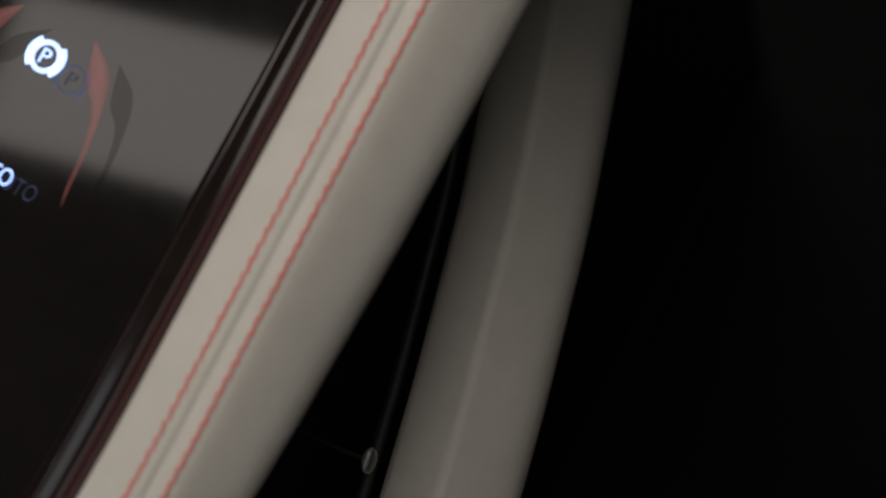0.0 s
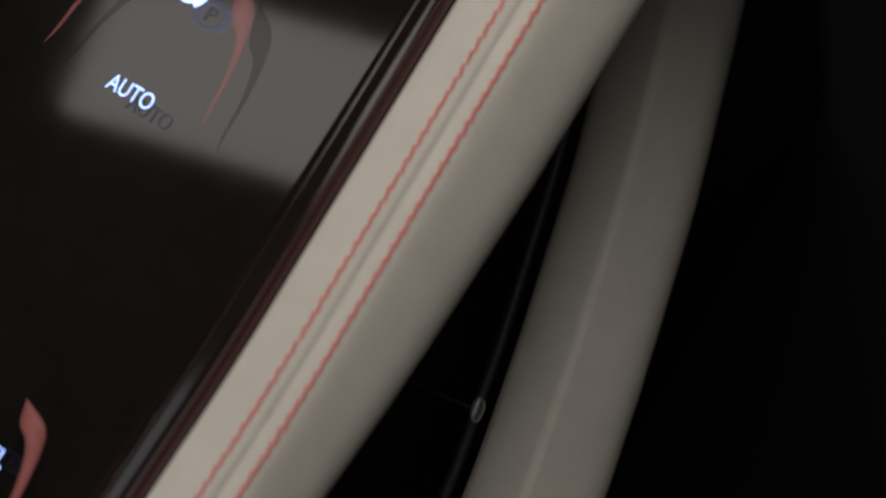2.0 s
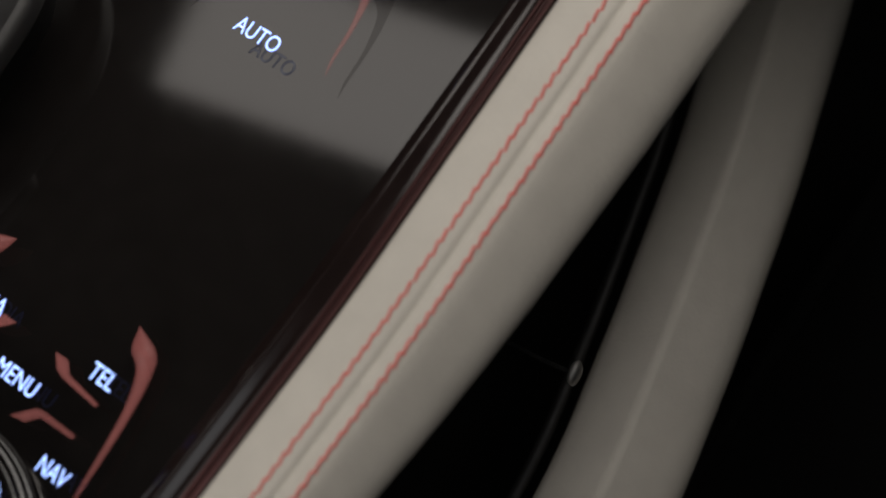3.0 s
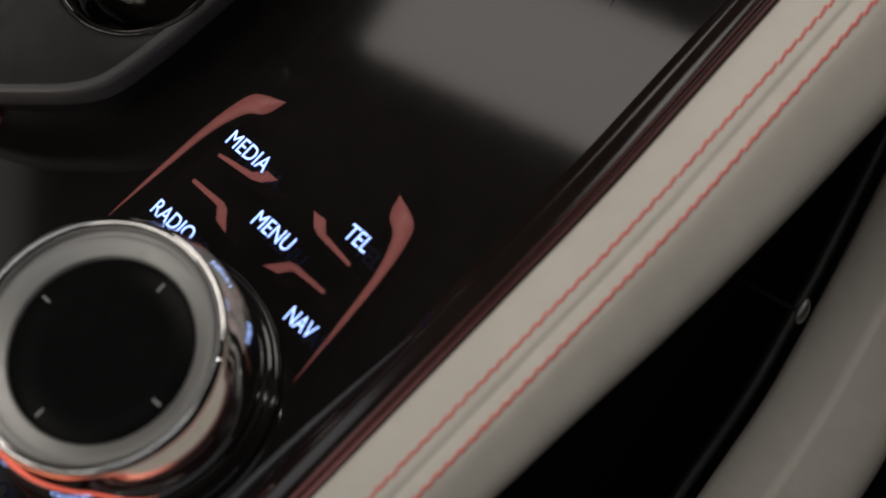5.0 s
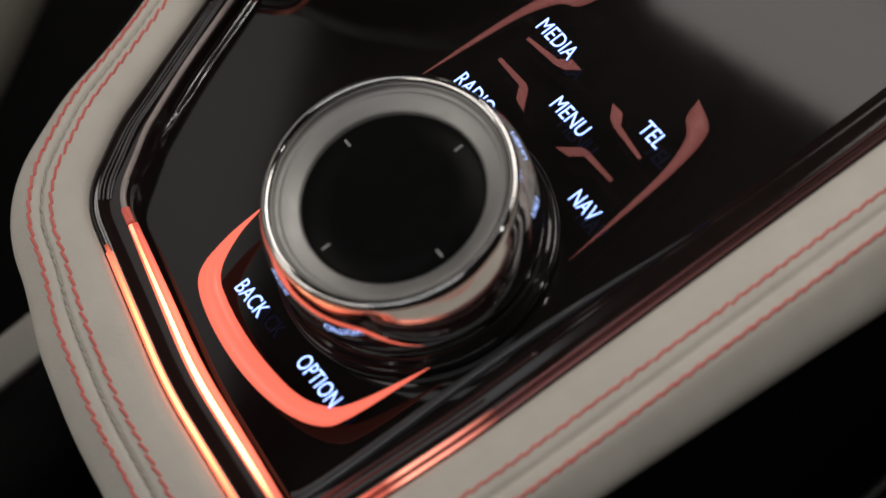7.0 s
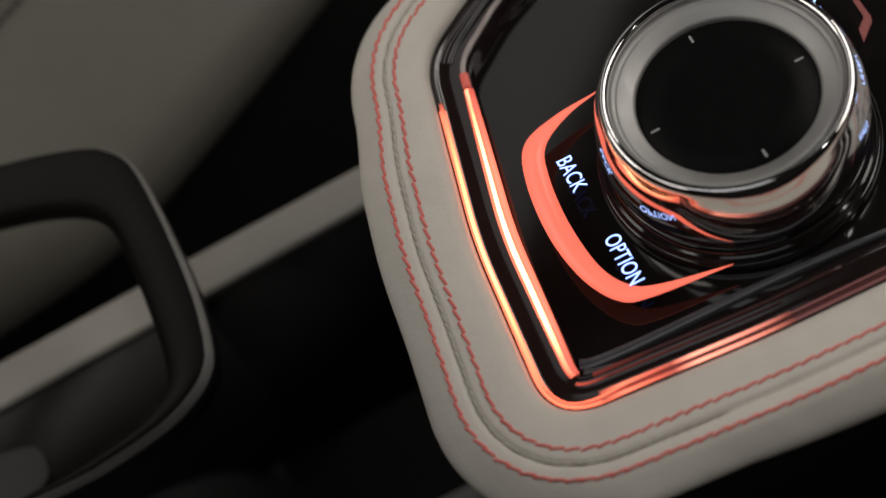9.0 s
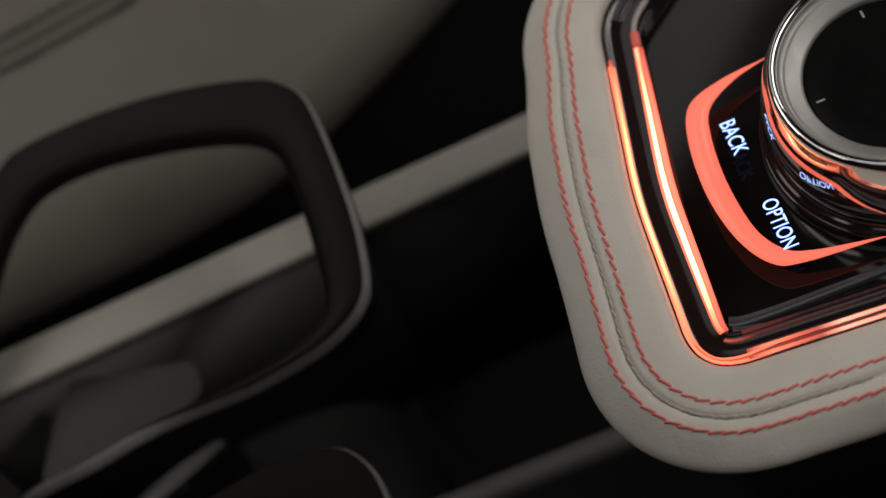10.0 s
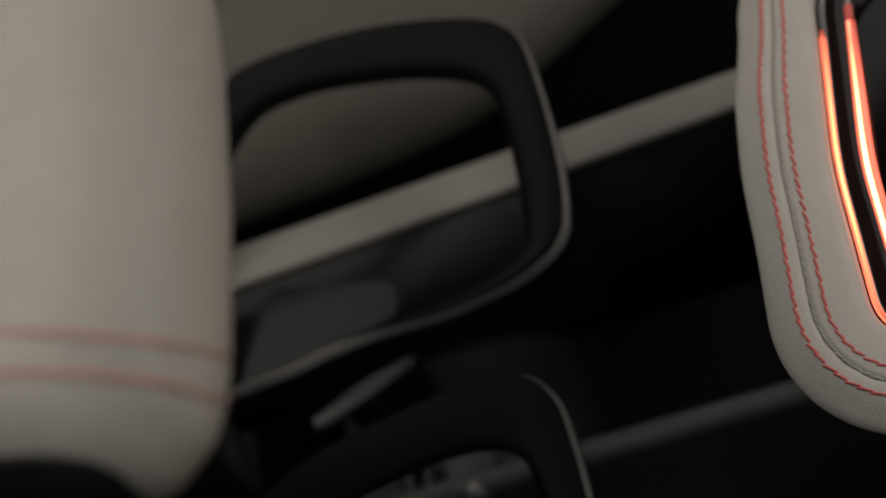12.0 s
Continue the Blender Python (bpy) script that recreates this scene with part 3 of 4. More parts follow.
stitch_row(FINE, 1.53, 0.402, console, 0.31, 11, seen)
bm = tube([(-0.135, 0, -0.03), (-0.1, 0, 0.008), (0.0, 0, 0.022), (0.1, 0, 0.008), (0.135, 0, -0.03)], 0.03, 1.0, 8)
for v in bm.verts:
    v.co *= CM
SEAM_STITCH = bpy.data.meshes.new("seam_stitch")
bm.to_mesh(SEAM_STITCH)
bm.free()
for face in SEAM_STITCH.polygons:
    face.use_smooth = True
SEAM_STITCH.materials.append(CREAM_THREAD)
stitch_row(FINE, 1.19, 0.345, console, 0.24, 9, lambda p: p.y < -3.2 or p.x < 0 and p.y < 2.5, "seam_stitch", SEAM_STITCH)

# printed graphics that hang over the black plate
AX = -0.18
outer_l = [(-2.85, 2.1), (-2.78, 3.77), (-2.69, 4.92), (-2.54, 5.75), (-2.32, 6.14), (-1.70, 6.38)]
inner_l = [(-2.85, 2.1), (-2.66, 3.77), (-2.50, 4.88), (-2.22, 5.62), (-1.86, 5.92), (-1.70, 6.38)]
upper = [(0.55, 5.0), (0.88, 5.01), (1.1, 4.79), (1.98, 4.66), (1.98, 4.58), (1.02, 4.66), (0.8, 4.74)]
lower = [(0.57, 3.47), (0.93, 3.54), (1.15, 3.79), (1.99, 3.82), (1.99, 3.91), (1.1, 3.93), (0.95, 3.88)]
for sx in (1, -1):
    flip = lambda pts: [(AX + sx * p[0], p[1]) for p in pts]
    part("bracket", blade(flip(outer_l), flip(inner_l), 0), DULL_RED, console, "dull red bracket graphic")
    for shape in (upper, lower):
        part("divider", prism(flip(shape)[::sx], -0.03, 0.0), DULL_RED, console, "dull red divider graphic", False)
    up_o = [(2.05, 12.6), (2.0, 13.0), (1.93, 13.9), (1.76, 14.8), (1.5, 15.4), (0.88, 15.85)]
    up_i = [(2.05, 12.6), (1.94, 13.0), (1.83, 13.85), (1.58, 14.6), (1.2, 15.0), (0.88, 15.85)]
    part("bracket", blade([(-0.55 + sx * p[0], p[1]) for p in up_o], [(-0.55 + sx * p[0], p[1]) for p in up_i], 0), FAINT_RED, console, "faint red bracket graphic")
lit_o = [(-2.72, -2.0), (-2.62, -3.15), (-2.28, -4.03), (-1.33, -4.4), (0.1, -4.52), (1.38, -4.34), (2.25, -3.9), (2.53, -3.25), (2.7, -1.45)]
lit_i = [(-2.72, -2.0), (-2.5, -2.85), (-2.05, -3.6), (-1.37, -3.87), (-0.1, -4.0), (1.25, -3.9), (2.0, -3.56), (2.34, -3.0), (2.7, -1.45)]
bm = blade(lit_o, lit_i, 0)
for f in bm.faces:
    f.material_index = 1 if f.calc_center_median().z < -0.028 else 0
ob = part("lit_bracket", bm, LIT_RED, console, "glowing red bracket graphic")
ob.data.materials.append(LIT_BACK)


def legend(word, pieces, under_face=LETTER_BACK):
    """A word whose letters are parts of their own."""
    ob = tagged(new("legend"), "glowing white legend " + word)
    ob.parent = console
    for bm in pieces:
        letter = part("letter", bm, LETTER, ob)
        letter.data.materials.append(LETTER_EDGE)
        letter.data.materials.append(under_face)


for word, x, y, w in (("MEDIA", -1.67, 5.08, 1.15), ("RADIO", -1.8, 2.96, 1.15), ("MENU", 0.04, 4.14, 1.05), ("TEL", 1.55, 5.15, 0.62),
                            ("NAV", 1.92, 3.1, 0.72), ("BACK", -1.03, -3.43, 0.92), ("OPTION", 1.45, -3.36, 1.3), ("AUTO", -0.27, 12.62, 1.12)):
    legend(word, letters(word, x, y, w, 0.36, 0.0), CLEAR_BACK if y > 10 else LETTER_BACK)
legend("P", letters("P", -0.42, 15.1, 0.22, 0.32, 0.0), CLEAR_BACK)


def symbol(name, path, profile, closed, label):
    bm = sweep(path, profile, closed=closed, loop=True)
    for f in bm.faces:
        f.material_index = 1 if f.calc_center_median().z < 0.002 else 0
    ob = part(name, bm, LETTER, console, label)
    ob.data.materials.append(CLEAR_BACK)


ring = [Vector((-0.42 + 0.3 * math.cos(a * math.pi / 16), 15.1 + 0.3 * math.sin(a * math.pi / 16))) for a in range(32)]
symbol("brake_ring", ring, [(-0.045, 0), (0.045, 0), (0.045, 0.03), (-0.045, 0.03)], True, "glowing white ring symbol")
for a0 in (-50, 130):
    arc = [Vector((-0.42 + 0.41 * math.cos(radians(a0 + k * 8)), 15.1 + 0.41 * math.sin(radians(a0 + k * 8)))) for k in range(13)]
    symbol("brake_arc", arc, [(-0.035, 0), (0.06, 0), (0.06, 0.03), (-0.035, 0.03)], False, "glowing white arc symbol")

# ---- rotary knob ----
knob = thing("rotary_knob", "chrome rotary control knob with a black touch disc", "knob", 0, 0, -0.6)
part("skirt", lathe([(2.44, 2.0), (2.455, 2.06), (2.495, 2.105), (2.545, 2.122), (2.592, 2.108), (2.632, 2.065), (2.664, 1.99), (2.695, 1.9), (2.738, 1.76), (2.795, 1.6), (2.842, 1.35), (2.875, 1.1), (2.885, 0.85), (2.874, 0.6), (2.838, 0.36), (2.785, 0.18), (2.74, 0.1), (2.68, 0.08)]), CHROME, knob, "polished chrome skirt")
part("ring", lathe([(1.9, 1.6), (1.93, 1.7), (1.99, 1.735), (2.12, 1.79), (2.26, 1.865), (2.29, 1.87), (2.32, 1.865), (2.38, 1.915), (2.425, 1.97), (2.45, 2.03), (2.47, 2.0)]), SATIN, knob, "satin aluminium ring")
part("touch_disc", lathe([(0, 1.66), (1.2, 1.66), (1.87, 1.66), (1.91, 1.6)]), TOUCH, knob, "matt black touch disc")
for k in range(4):
    a = k * math.pi / 2
    c, s = math.cos(a), math.sin(a)
    bm = box(1.56, 1.76, -0.025, 0.025, 1.64, 1.665)
    for v in bm.verts:
        v.co.x, v.co.y = v.co.x * c - v.co.y * s, v.co.x * s + v.co.y * c
    part("tick_mark", bm, TICK, knob, "grey tick mark", False)
foot = [(2.66, 0.12), (2.76, 0.1), (2.82, 0.06), (2.84, 0.0), (2.87, -0.045), (2.92, -0.055), (2.945, -0.09), (2.955, -0.16), (2.99, -0.185), (3.03, -0.2), (3.05, -0.24), (3.055, -0.6)]
part("foot_ring", lathe(foot), PIANO, knob, "glossy black stepped foot ring")

# ---- gear selector surround ----
selector = thing("selector_surround", "raised dark grey gear selector surround on the console", "gear selector", -6, 5, -0.8)
plate = smooth_line([(-9.2, 12), (-9.3, 7), (-9.1, 1.4), (-7.8, 1.68), (-6.6, 2.2), (-5.65, 2.88), (-4.95, 3.45), (-4.5, 4.05), (-4.28, 4.95), (-4.12, 6.3), (-4.05, 8), (-4.3, 10.6), (-5.6, 12.3), (-7.5, 12.7), (-9.2, 12)], 10)[:-1][::-1]
part("lower_wall", sweep(plate, [(-0.45, -1.2), (-0.36, 0.4), (-0.04, 0.72), (0.05, 0.82)], closed=True), PLASTIC, selector, "black lower wall")
part("bevelled_edge", sweep(plate, [(0.03, 0.8), (0.08, 0.88), (0.12, 1.05), (0.15, 1.38), (0.13, 1.5), (0.06, 1.56), (-0.06, 1.58)], closed=True), EDGE_PLASTIC, selector, "grey bevelled edge")
top = [p - n * 0.06 for p, n in zip(plate, normals(plate, True))]
bm = bmesh.new()
rim = [bm.verts.new((p.x, p.y, 1.58)) for p in top]
bowl = [bm.verts.new((p.x * 0.985 - 0.09, p.y * 0.985 + 0.06, 1.53)) for p in top]
hole = [bm.verts.new((-6.0 + 1.95 * math.cos(math.atan2(p.y - 6.6, p.x + 6.0)), 6.6 + 1.95 * math.sin(math.atan2(p.y - 6.6, p.x + 6.0)), 1.53)) for p in top]
n = len(top)
for a, b in ((rim, bowl), (bowl, hole)):
    for k in range(n):
        bm.faces.new((a[k], a[(k + 1) % n], b[(k + 1) % n], b[k]))
part("surround_plate", bm, SURROUND, selector, "dark grey plastic top")
part("gate_ring", lathe([(1.96, 1.48), (1.98, 1.58), (1.9, 1.61), (1.8, 1.53), (1.74, 1.1), (1.6, 0.6), (0.0, 0.5)], -6.0, 6.6, 64), PIANO, selector, "glossy black gate ring")
lever = thing("gear_lever", "chrome and grey gear lever in a black gate", "gear lever", -6.0, 6.6, 0.55)
part("stem", lathe([(1.35, 0.55), (1.4, 0.9), (1.3, 1.5), (1.1, 2.2), (1.0, 3.2), (0.0, 3.3)], -6.0, 6.6, 48), CHROME, lever, "polished chrome stem")
part("collar", box(-7.0, -5.0, 6.0, 8.0, 3.2, 4.0, 0.3), EDGE_PLASTIC, lever, "grey collar")

# ---- lower trim beside the console ----
side_trim = thing("side_trim", "cream leather knee pad beside the console", "trim", 9, 12, -9)
pad_path = rounded([(2.4, 32), (5.95, 22.2), (7.38, 17.74), (8.5, 13.48), (9.3, 10), (9.9, 5), (9.9, 0), (9.2, -5)], [0, 30, 30, 30, 20, 20, 20, 0], 0.5)
part("pad", sweep(pad_path, [(-1.0, -10.5), (-1.4, -9.4), (-1.56, -8.7), (-1.52, -8.35), (-1.3, -8.1), (-0.8, -7.85), (-0.2, -7.6), (0.0, -7.48), (0.14, -7.58), (0.6, -7.98), (1.05, -8.4), (1.3, -8.75), (1.4, -9.2), (1.3, -9.8), (0.8, -10.5)]), CREAM, side_trim, "cream leather pad with a ridge")
piping = [p + n * -1.9 for p, n in zip(pad_path, normals(pad_path))]
part("piping", tube([(p.x, p.y, -8.35) for p in piping], 0.15, 1.0, 12), PLASTIC, side_trim, "glossy black piping along the pad")
stud = thing("metal_stud", "small satin metal clip beside the console", "clip", 7.8, 11.1, -6.2)
bm = lathe([(0.0, -5.9), (0.16, -5.9), (0.2, -5.85), (0.21, -5.6), (0.17, -5.48), (0.1, -5.42), (0, -5.4)], 0, 0, 32)
for v in bm.verts:
    x, y = v.co.x * 0.62, v.co.y * 1.35
    v.co.x, v.co.y = 7.8 + x * 0.97 - y * 0.22, 11.1 + x * 0.22 + y * 0.97
part("head", bm, SATIN, stud, "satin metal head")
part("stem", tube([(7.8, 11.1, -5.8), (7.0, 11.0, -6.0), (4.0, 10.8, -6.6)], 0.05), CARPET, stud, "black stem fixed to the console")

# ---- behind the console ----
strip = thing("cream_strip", "cream leather strip along the tunnel, shade in its colour", "trim", -8.7, -15, -9)
part("strip", prism([(-6.4, -45), (-4.94, -45), (-7.1, -5), (-8.3, -5)], -6.4, -6.0, 0.15, 2), STRIP_IN_SHADE, strip)
part("strip_base", prism([(-6.3, -45), (-5.2, -45), (-6.9, -12.8), (-8.0, -12.8)], -16, -6.4), TUNNEL, strip, "grey plastic base")
part("strip_base", prism([(-8.0, -12.8), (-6.9, -12.8), (-7.3, -5), (-8.2, -5)], -16, -6.4), PLASTIC, strip, "black front end of the base")
tunnel = thing("tunnel_trim", "black plastic tunnel trim behind the console", "trim", -3, -20, -30)
bm = bmesh.new()
fall = smooth_line([(-22.1, -18), (-22.05, -15.2), (-21.85, -14.25), (-21.3, -14.0), (-19.5, -14), (-17.5, -14), (-16.2, -14.25), (-15.2, -14.8), (-14.4, -15.8), (-13.9, -17.5)], 5)
cols = [[bm.verts.new((x, p.x, p.y)) for x in (-7.9, -5, -2, 1.0)] for p in fall]
for a, b in zip(cols, cols[1:]):
    for k in range(3):
        bm.faces.new((a[k], a[k + 1], b[k + 1], b[k]))
part("trim_panel", bm, TUNNEL, tunnel, "dark grey tunnel cover falling away to the front")
# black wall added so that the opening reads as deep shade
part("well_wall", box(-7.9, 1.0, -14.2, -13.92, -44.9, -17.6), CARPET, tunnel, "black wall that keeps the opening in front of the cover dark")
part("trim_edge", box(0.35, 1.15, -45, 20, -16, -8, 0.38, 6), TUNNEL, tunnel, "black plastic edge")


def loop_handle(a, b, lift, label, x, y, z, taper=1.0):
    """A collar with a broad front and slim sides, between two matched outlines; lift(p) is the height of its face."""
    ob = thing("loop_handle", label, "handle", x, y, z, "loop handles")
    bm = bmesh.new()
    rows, walls, lips = [], [], []
    for p, q in zip(a, b):
        d = q - p
        at = lambda f, h: bm.verts.new((p.x + d.x * f, p.y + d.y * f, h + 4.0 + lift(p + d * f)))
        slim = taper * max(0.0, min(1.0, (0.9 - d.length) / 0.35))
        start = 0.4 * slim
        w = min(0.88, start + (0.11 + 0.17 * slim) / max(0.4, d.length))
        rows.append([at(-0.1 * slim, -5.0 - 0.7 * slim), at(start * 0.85, -4.4 + 0.2 * slim), at(start + (w - start) * 0.3, -4.2 + 0.16 * slim), at(w, -4.04 + 0.03 * slim), at(w + 0.6 * (0.96 - w) * slim + 0.1 * (1 - slim), -4.0),
                     at(0.8 + 0.17 * slim, -4.05), at(0.94 + 0.045 * slim, -4.14), at(1.0, -4.3), at(0.97, -4.55)])
    for r, s in zip(rows, rows[1:] + rows[:1]):
        for k in range(3, 7):
            bm.faces.new((r[k], r[k + 1], s[k + 1], s[k]))
        for k in (1, 2):
            lips.append([tuple(v.co) for v in (r[k], r[k + 1], s[k + 1], s[k])])
        for k in (7, 8, 0):
            walls.append([tuple(v.co) for v in (r[k], r[(k + 1) % 9], s[(k + 1) % 9], s[k])])
    bmesh.ops.delete(bm, geom=[v for v in bm.verts if not v.link_faces], context="VERTS")
    part("loop_cap", bm, SATIN_BLACK, ob, "satin black plastic cap")
    for name, quads, mat, text in (("loop_wall", walls, PLASTIC, "black plastic wall of the loop"), ("loop_edge", lips, HANDLE_HIGHLIGHT, "edge with its highlight painted grey")):
        side = bmesh.new()
        for quad in quads:
            side.faces.new([side.verts.new(c) for c in quad])
        bmesh.ops.remove_doubles(side, verts=side.verts, dist=1e-4)
        part(name, side, mat, ob, text)
    return ob


far_outer = [(-6, -24.4), (-9.6, -22.5), (-10.95, -20.95), (-11.15, -20.0), (-10.9, -18.2), (-10.5, -16.5), (-9.95, -14.9), (-9.25, -13.4), (-8.7, -12.72), (-8.0, -12.36),
             (-6.5, -12.24), (-4.6, -12.26), (-3.3, -12.47), (-2.75, -12.78), (-2.4, -13.4), (-2.2, -14.4), (-2.2, -16.2), (-2.32, -18.5), (-2.3, -21.5), (-2.85, -24.6), (-6, -24.4)]
far_inner = [(-6, -23.7), (-8.4, -21.9), (-9.3, -21.0), (-9.75, -20), (-9.65, -18.6), (-9.2, -17), (-8.58, -15.4), (-7.95, -14.25), (-7.4, -13.72), (-6.8, -13.53),
             (-5.5, -13.5), (-4.3, -13.58), (-3.4, -13.72), (-2.95, -13.98), (-2.72, -14.6), (-2.6, -15.4), (-2.62, -17), (-2.74, -19), (-2.74, -21.5), (-3.25, -23.8), (-6, -23.7)]
loop_handle(smooth_line(far_outer)[:-1], smooth_line(far_inner)[:-1], lambda p: -3.0 - 0.25 * (p.x + 7) + 0.25 * (p.y + 17), "satin black loop handle behind the console", -7, -17, -6.2)
near_outer = [(5, -24.3), (2.6, -23.9), (1.13, -21.64), (0.53, -20.17), (0.12, -18.1), (-0.12, -16.2), (0.1, -14.7), (0.95, -14.0), (2.3, -13.78),
              (4.5, -13.72), (7, -13.8), (8.4, -14.4), (9.1, -16), (9.6, -19), (9.6, -22), (8, -24.1), (5, -24.3)]
near_inner = [(5, -22.8), (3.4, -22.4), (2.5, -21), (2.05, -19.4), (1.75, -17.7), (1.72, -16.6), (1.85, -15.9), (2.2, -15.3), (2.8, -15.05),
              (4.5, -14.85), (6.6, -14.9), (7.7, -15.4), (8.2, -16.6), (8.6, -19), (8.6, -21.6), (7.4, -22.7), (5, -22.8)]
loop_handle(smooth_line(near_outer)[:-1], smooth_line(near_inner)[:-1], lambda p: -4.0, "satin black loop handle round the belt buckle", 5, -18, -6.2, 0.0)
pocket = thing("belt_pocket", "dark grey plastic pocket inside the loop handle", "pocket", -5, -21, -14)
part("block", prism([(p.x, p.y) for p in rounded([(-5.2, -22.2), (-6.35, -21.5), (-5.5, -18.1), (-4.35, -18.0), (-3.5, -23.0), (-5.2, -22.2)], [0, 0.3, 0.5, 0.6, 0.3, 0], 0.15)[:-1]], -7.5, -7), BELT_PLASTIC, pocket, "dark grey face", False)
part("body", box(-5.9, -4.4, -21.3, -18.7, -14, -7.45, 0.3), PLASTIC, pocket, "black body under the face")
tongue = thing("belt_tongue", "grey plastic belt tongue between the loops", "belt tongue", -2.7, -19.6, -10)
part("tab", prism([(p.x, p.y) for p in smooth_line([(-2.45, -21.3), (-2.75, -20.7), (-3.25, -19.3), (-3.5, -18.3), (-3.3, -18.15), (-2.85, -19.2), (-2.3, -20.6), (-2.15, -21.2), (-2.45, -21.3)], 6)[:-1]], -8.35, -8.0, 0.08, 2), EDGE_PLASTIC, tongue)
part("stalk", box(-2.85, -2.6, -20.4, -19.4, -14, -8.3, 0.05), PLASTIC, tongue, "black stalk")
buckle = thing("belt_buckle", "black belt buckle with a satin metal button", "buckle", 1, -17.6, -14)
part("housing", box(-0.4, 2.2, -19.5, -16.6, -14, -9, 0.4), PLASTIC, buckle)
part("button", lathe([(0.46, -9.1), (0.5, -8.6), (0.45, -8.3), (0.3, -8.1), (0.12, -8.0), (0, -7.98)], 0.9, -17.2, 32), SATIN, buckle, "satin metal button")
for x0, y0 in ((-0.15, -18.55), (-0.3, -19.1)):
    part("slot_rib", box(x0, x0 + 1.9, y0, y0 + 0.22, -9.2, -8.3, 0.08), GREY_PLASTIC, buckle)
part("latch_plate", prism([(p.x, p.y) for p in rounded([(-0.4, -17.9), (-0.4, -16.9), (-0.15, -16.5), (0.35, -16.5), (0.35, -17.9), (-0.4, -17.9)], [0, 0.2, 0.2, 0.2, 0.1, 0], 0.1)[:-1]], -9.2, -8.5, 0.1, 2), EDGE_PLASTIC, buckle, "grey latch plate")

seat = thing("car_seat", "cream leather car seat cushion, shade in its colour, with a twin-stitched seam", "car seat", -30, -20, -45)
edge = [p for p in rounded([(-21.2, 1), (-16.6, -5.2), (-13.4, -10.4), (-10.9, -14.8), (-10.2, -19.5), (-9.7, -26), (-9.6, -50)], [0, 10, 10, 8, 10, 20, 0], 0.4)]
part("cushion", sweep(edge, [(-30, -5), (-14, -5), (-7.3, -5.0), (-6.9, -4.98), (-6.62, -5.05), (-6.5, -5.2), (-6.42, -5.6), (-6.34, -5.3), (-6.2, -5.2), (-6.0, -5.22), (-5.7, -5.36), (-5.0, -5.6), (-2.5, -6.3), (-1.0, -7.1), (-0.25, -7.9), (0.0, -8.6), (-0.35, -9.2), (-1.2, -9.6), (-3, -9.8)]), SEAT_IN_SHADE, seat, "cream leather cushion with shade in its colour")
# the shade in the gap below the cushion is painted as a black side
part("side_panel", sweep(edge, [(-1.3, -9.4), (-1.5, -14), (-2.2, -30)]), PLASTIC, seat, "lower side painted black for the shade under the cushion")
norm = normals(edge)
# dark dots for the seam's needle holes, their shade painted in
dot = bpy.data.meshes.new("seam_stitch")
bm = tube([(-0.09, 0, -0.03), (-0.06, 0, 0.02), (0.06, 0, 0.02), (0.09, 0, -0.03)], 0.11, 1.0, 6)
for v in bm.verts:
    v.co *= CM
bm.to_mesh(dot)
bm.free()
dot.materials.append(SEAM_HOLES)
for d, z in ((-6.88, -4.98), (-5.96, -5.235)):
    for i in range(20, 90):
        p, n = edge[i] + norm[i] * d, norm[i]
        ob = new("seam_stitch", dot)
        ob.parent = seat
        ob.matrix_parent_inverse = Matrix.Translation(-seat.location)
        ob.matrix_basis = Matrix.Translation((p.x * CM, p.y * CM, H + z * CM)) @ Matrix.Rotation(math.atan2(n.y, n.x) - math.pi / 2, 4, "Z")

armrest = thing("armrest", "cream leather armrest with red twin stitching", "armrest", -1, -30, -8)
arm_out = smooth_line([(-13, -45), (-13, -30), (-12.8, -21), (-11.5, -18.9), (-6.8, -18.45), (-2, -18.75), (0.9, -19.1), (2.94, -19.4), (4.2, -19.85), (4.9, -20.5), (5.3, -21.2), (5.35, -22.1), (4.95, -23.5), (4.5, -26), (4.1, -31), (3.9, -45)], 8)
arm_in = smooth_line([(-10, -45), (-10, -30), (-9.9, -24), (-9.2, -22), (-6.8, -21.5), (-3.5, -21.6), (-1, -21.8), (0.5, -22), (1.3, -22.3), (1.7, -22.7), (2.0, -23.1), (2.15, -23.8), (2.1, -25), (1.7, -28), (1.2, -33), (1, -45)], 8)


def arm_skin(rows, keep=lambda p: True, grow=0.0):
    """A skin lofted from the side of the armrest (0) to its top (1); rows of (place, height)."""
    bm = bmesh.new()
    cols = [[bm.verts.new((*(p + (p - q).normalized() * grow).lerp(q, f), z)) for f, z in rows] for p, q in zip(arm_out, arm_in) if keep(p)]
    for a, b in zip(cols, cols[1:]):
        for k in range(len(rows) - 1):
            bm.faces.new((a[k], a[k + 1], b[k + 1], b[k]))
    return bm, cols


def arm_height(f):
    return 5.0 + 3.0 * math.sqrt(max(0.0, 1 - (1 - f) ** 2))


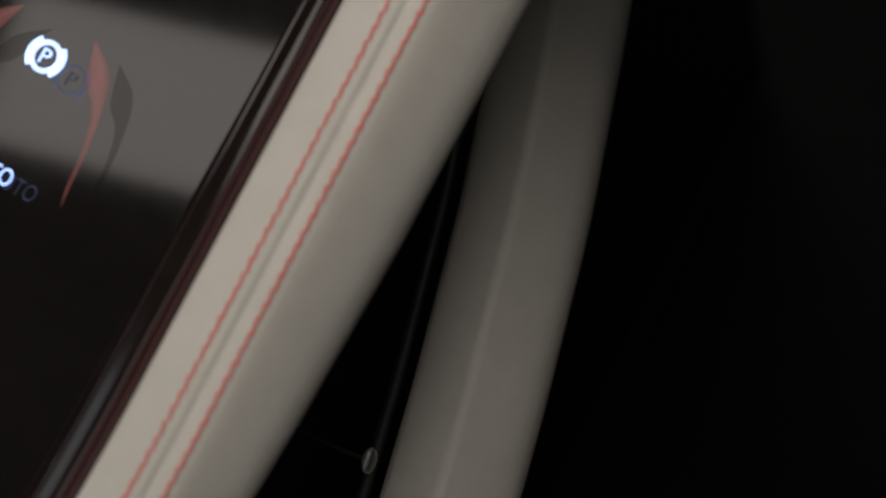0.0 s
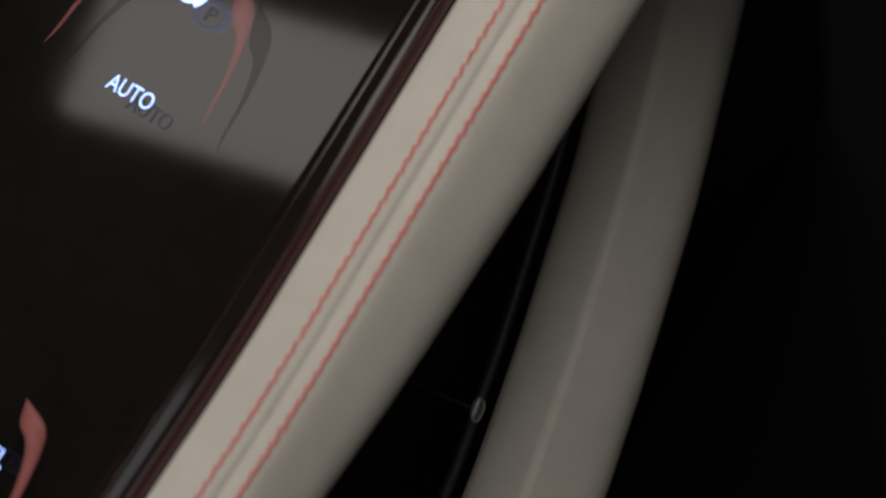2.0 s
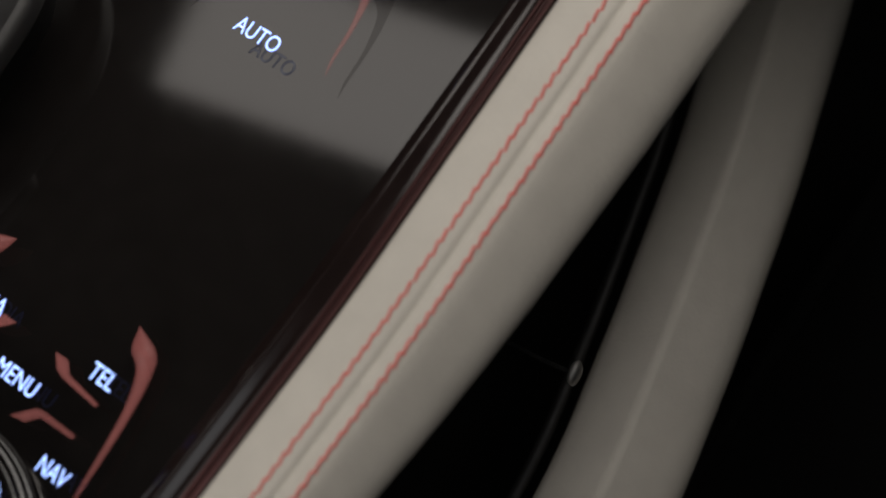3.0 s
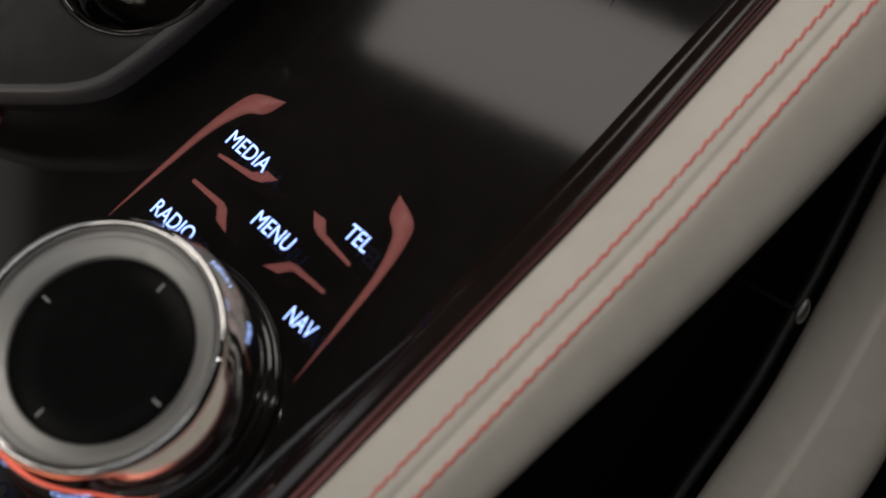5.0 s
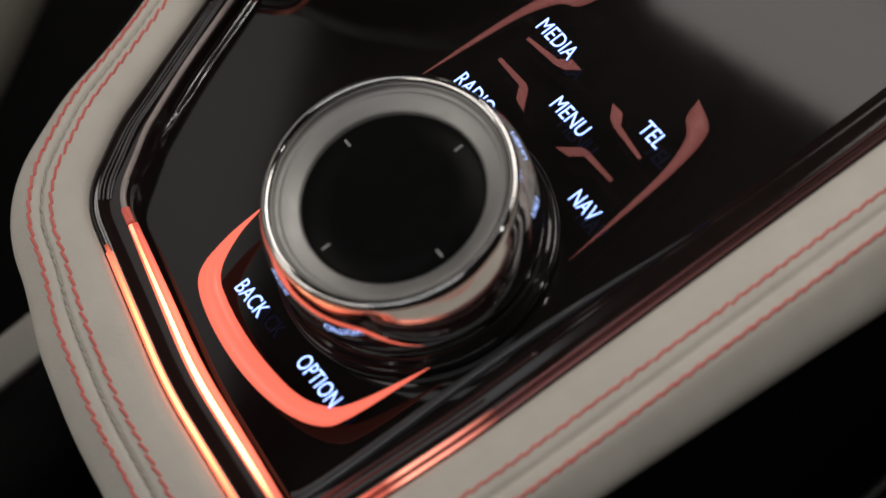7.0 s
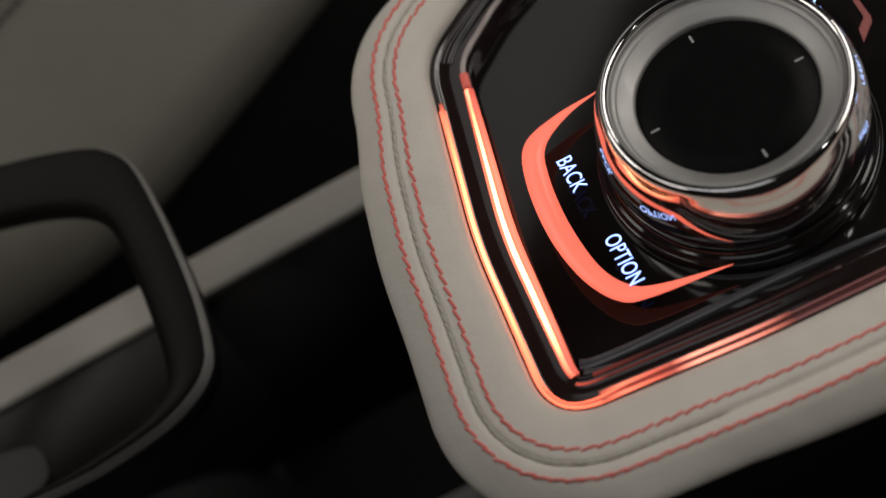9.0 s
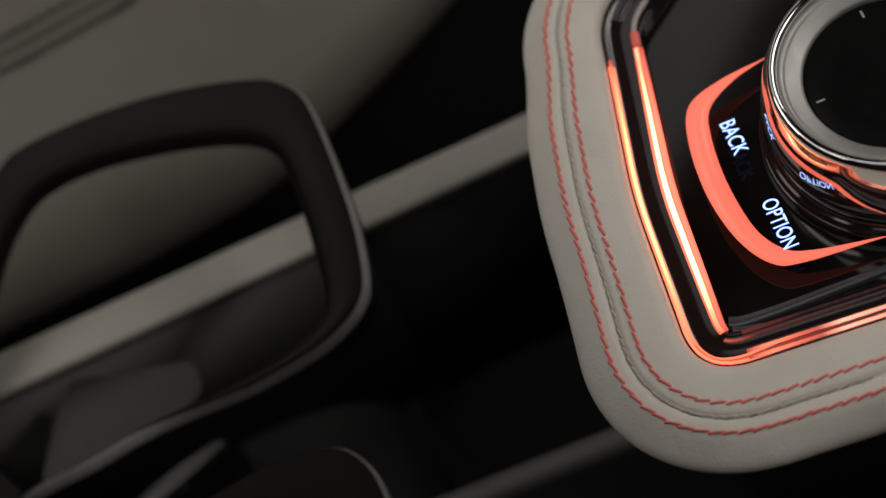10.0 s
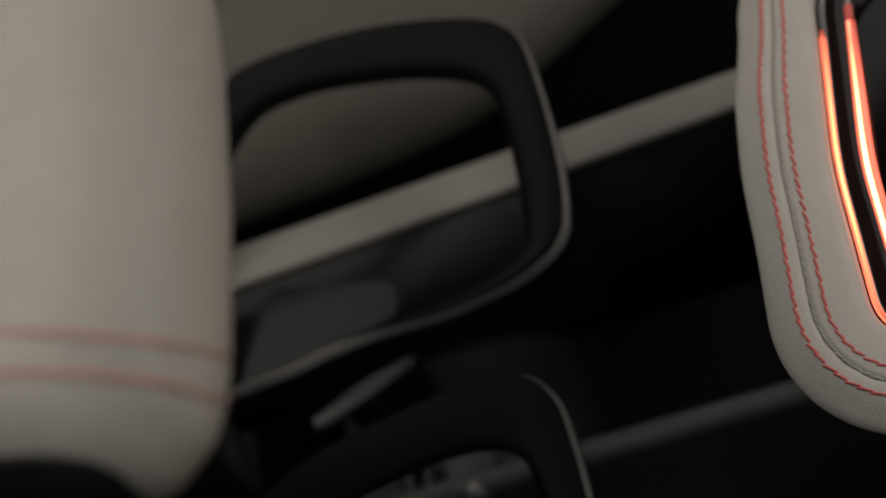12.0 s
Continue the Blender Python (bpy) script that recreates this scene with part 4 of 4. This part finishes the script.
curve = [(0.3, 3.8), (0.12, 3.95), (0.03, 4.4)] + [(f, arm_height(f)) for f in (0, 0.01, 0.04, 0.09, 0.16, 0.25, 0.36, 0.48, 0.6, 0.72, 0.85, 1.0)]
bm, cols = arm_skin(curve)
bm.faces.new([c[-1] for c in cols])
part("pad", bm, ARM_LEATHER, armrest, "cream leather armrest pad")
bm = bmesh.new()
cols = []
for p, q in zip(arm_out, arm_in):
    if p.x > 0 and p.y < -21.35:
        s = math.sqrt(max(0.03, 1 - (max(0.0, p.y + 22.6) / 1.25) ** 2))
        skin = [(0.2, 3.6), (0.03, 4.3), (0.0, 5.0)] + [(f * s, arm_height(f * s)) for f in (0.02, 0.06, 0.11, 0.16, 0.2)] + [(0.25 * s, arm_height(0.2 * s))]
        cols.append([bm.verts.new((*(p + (p - q).normalized() * 0.08).lerp(q, f), z)) for f, z in skin])
for a, b in zip(cols, cols[1:]):
    for k in range(len(a) - 1):
        bm.faces.new((a[k], a[k + 1], b[k + 1], b[k]))
part("side_inset", bm, PLASTIC, armrest, "black side inset")
part("base", box(-13, -9.5, -45, -28, -26, 4.6, 0.5), LINING, armrest, "black plastic base")


FADED_STITCH = STITCH.copy()
FADED_STITCH.materials[0] = FADED_THREAD
ARM_ROWS = [[(1.5, -26.4, 8.0), (1.9, -24.6, 8.0), (2.29, -23.14, 7.98), (2.63, -22.05, 7.87), (2.9, -21.0, 7.52), (2.97, -20.08, 6.81), (2.92, -19.69, 6.25), (2.72, -19.38, 5.37), (2.55, -19.33, 4.7)],
            [(2.4, -26.4, 7.9), (2.78, -24.6, 7.89), (3.14, -23.26, 7.85), (3.41, -22.19, 7.69), (3.63, -21.16, 7.31), (3.77, -20.25, 6.62), (3.74, -19.87, 6.04), (3.61, -19.6, 5.11), (3.45, -19.6, 4.5)]]
for row in ARM_ROWS:
    line = smooth_line(row, 40)
    run, last = 0.0, line[0]
    for a, b in zip(line, line[1:]):
        run += (b - a).length
        if run < 0.31:
            continue
        run, way, at = 0.0, b - last, (b + last) / 2 + Vector((0, 0.025, 0.025))
        last = b
        ob = new("stitch", FADED_STITCH)
        ob.parent = armrest
        ob.matrix_parent_inverse = Matrix.Translation(-armrest.location)
        ob.matrix_basis = Matrix.Translation((at.x * CM, at.y * CM, H + at.z * CM)) @ way.to_track_quat("X", "Z").to_matrix().to_4x4() @ Matrix.Diagonal((1, 2.0, 1, 1))

# the armrest stands well above the console's face; its parts are laid out about this point and drawn in
drawn_in = 0.74
lift = Vector((0.238, -0.0945, H + 0.396))
armrest.location = lift + (armrest.location - lift) * drawn_in
armrest.scale = (drawn_in, drawn_in, drawn_in)
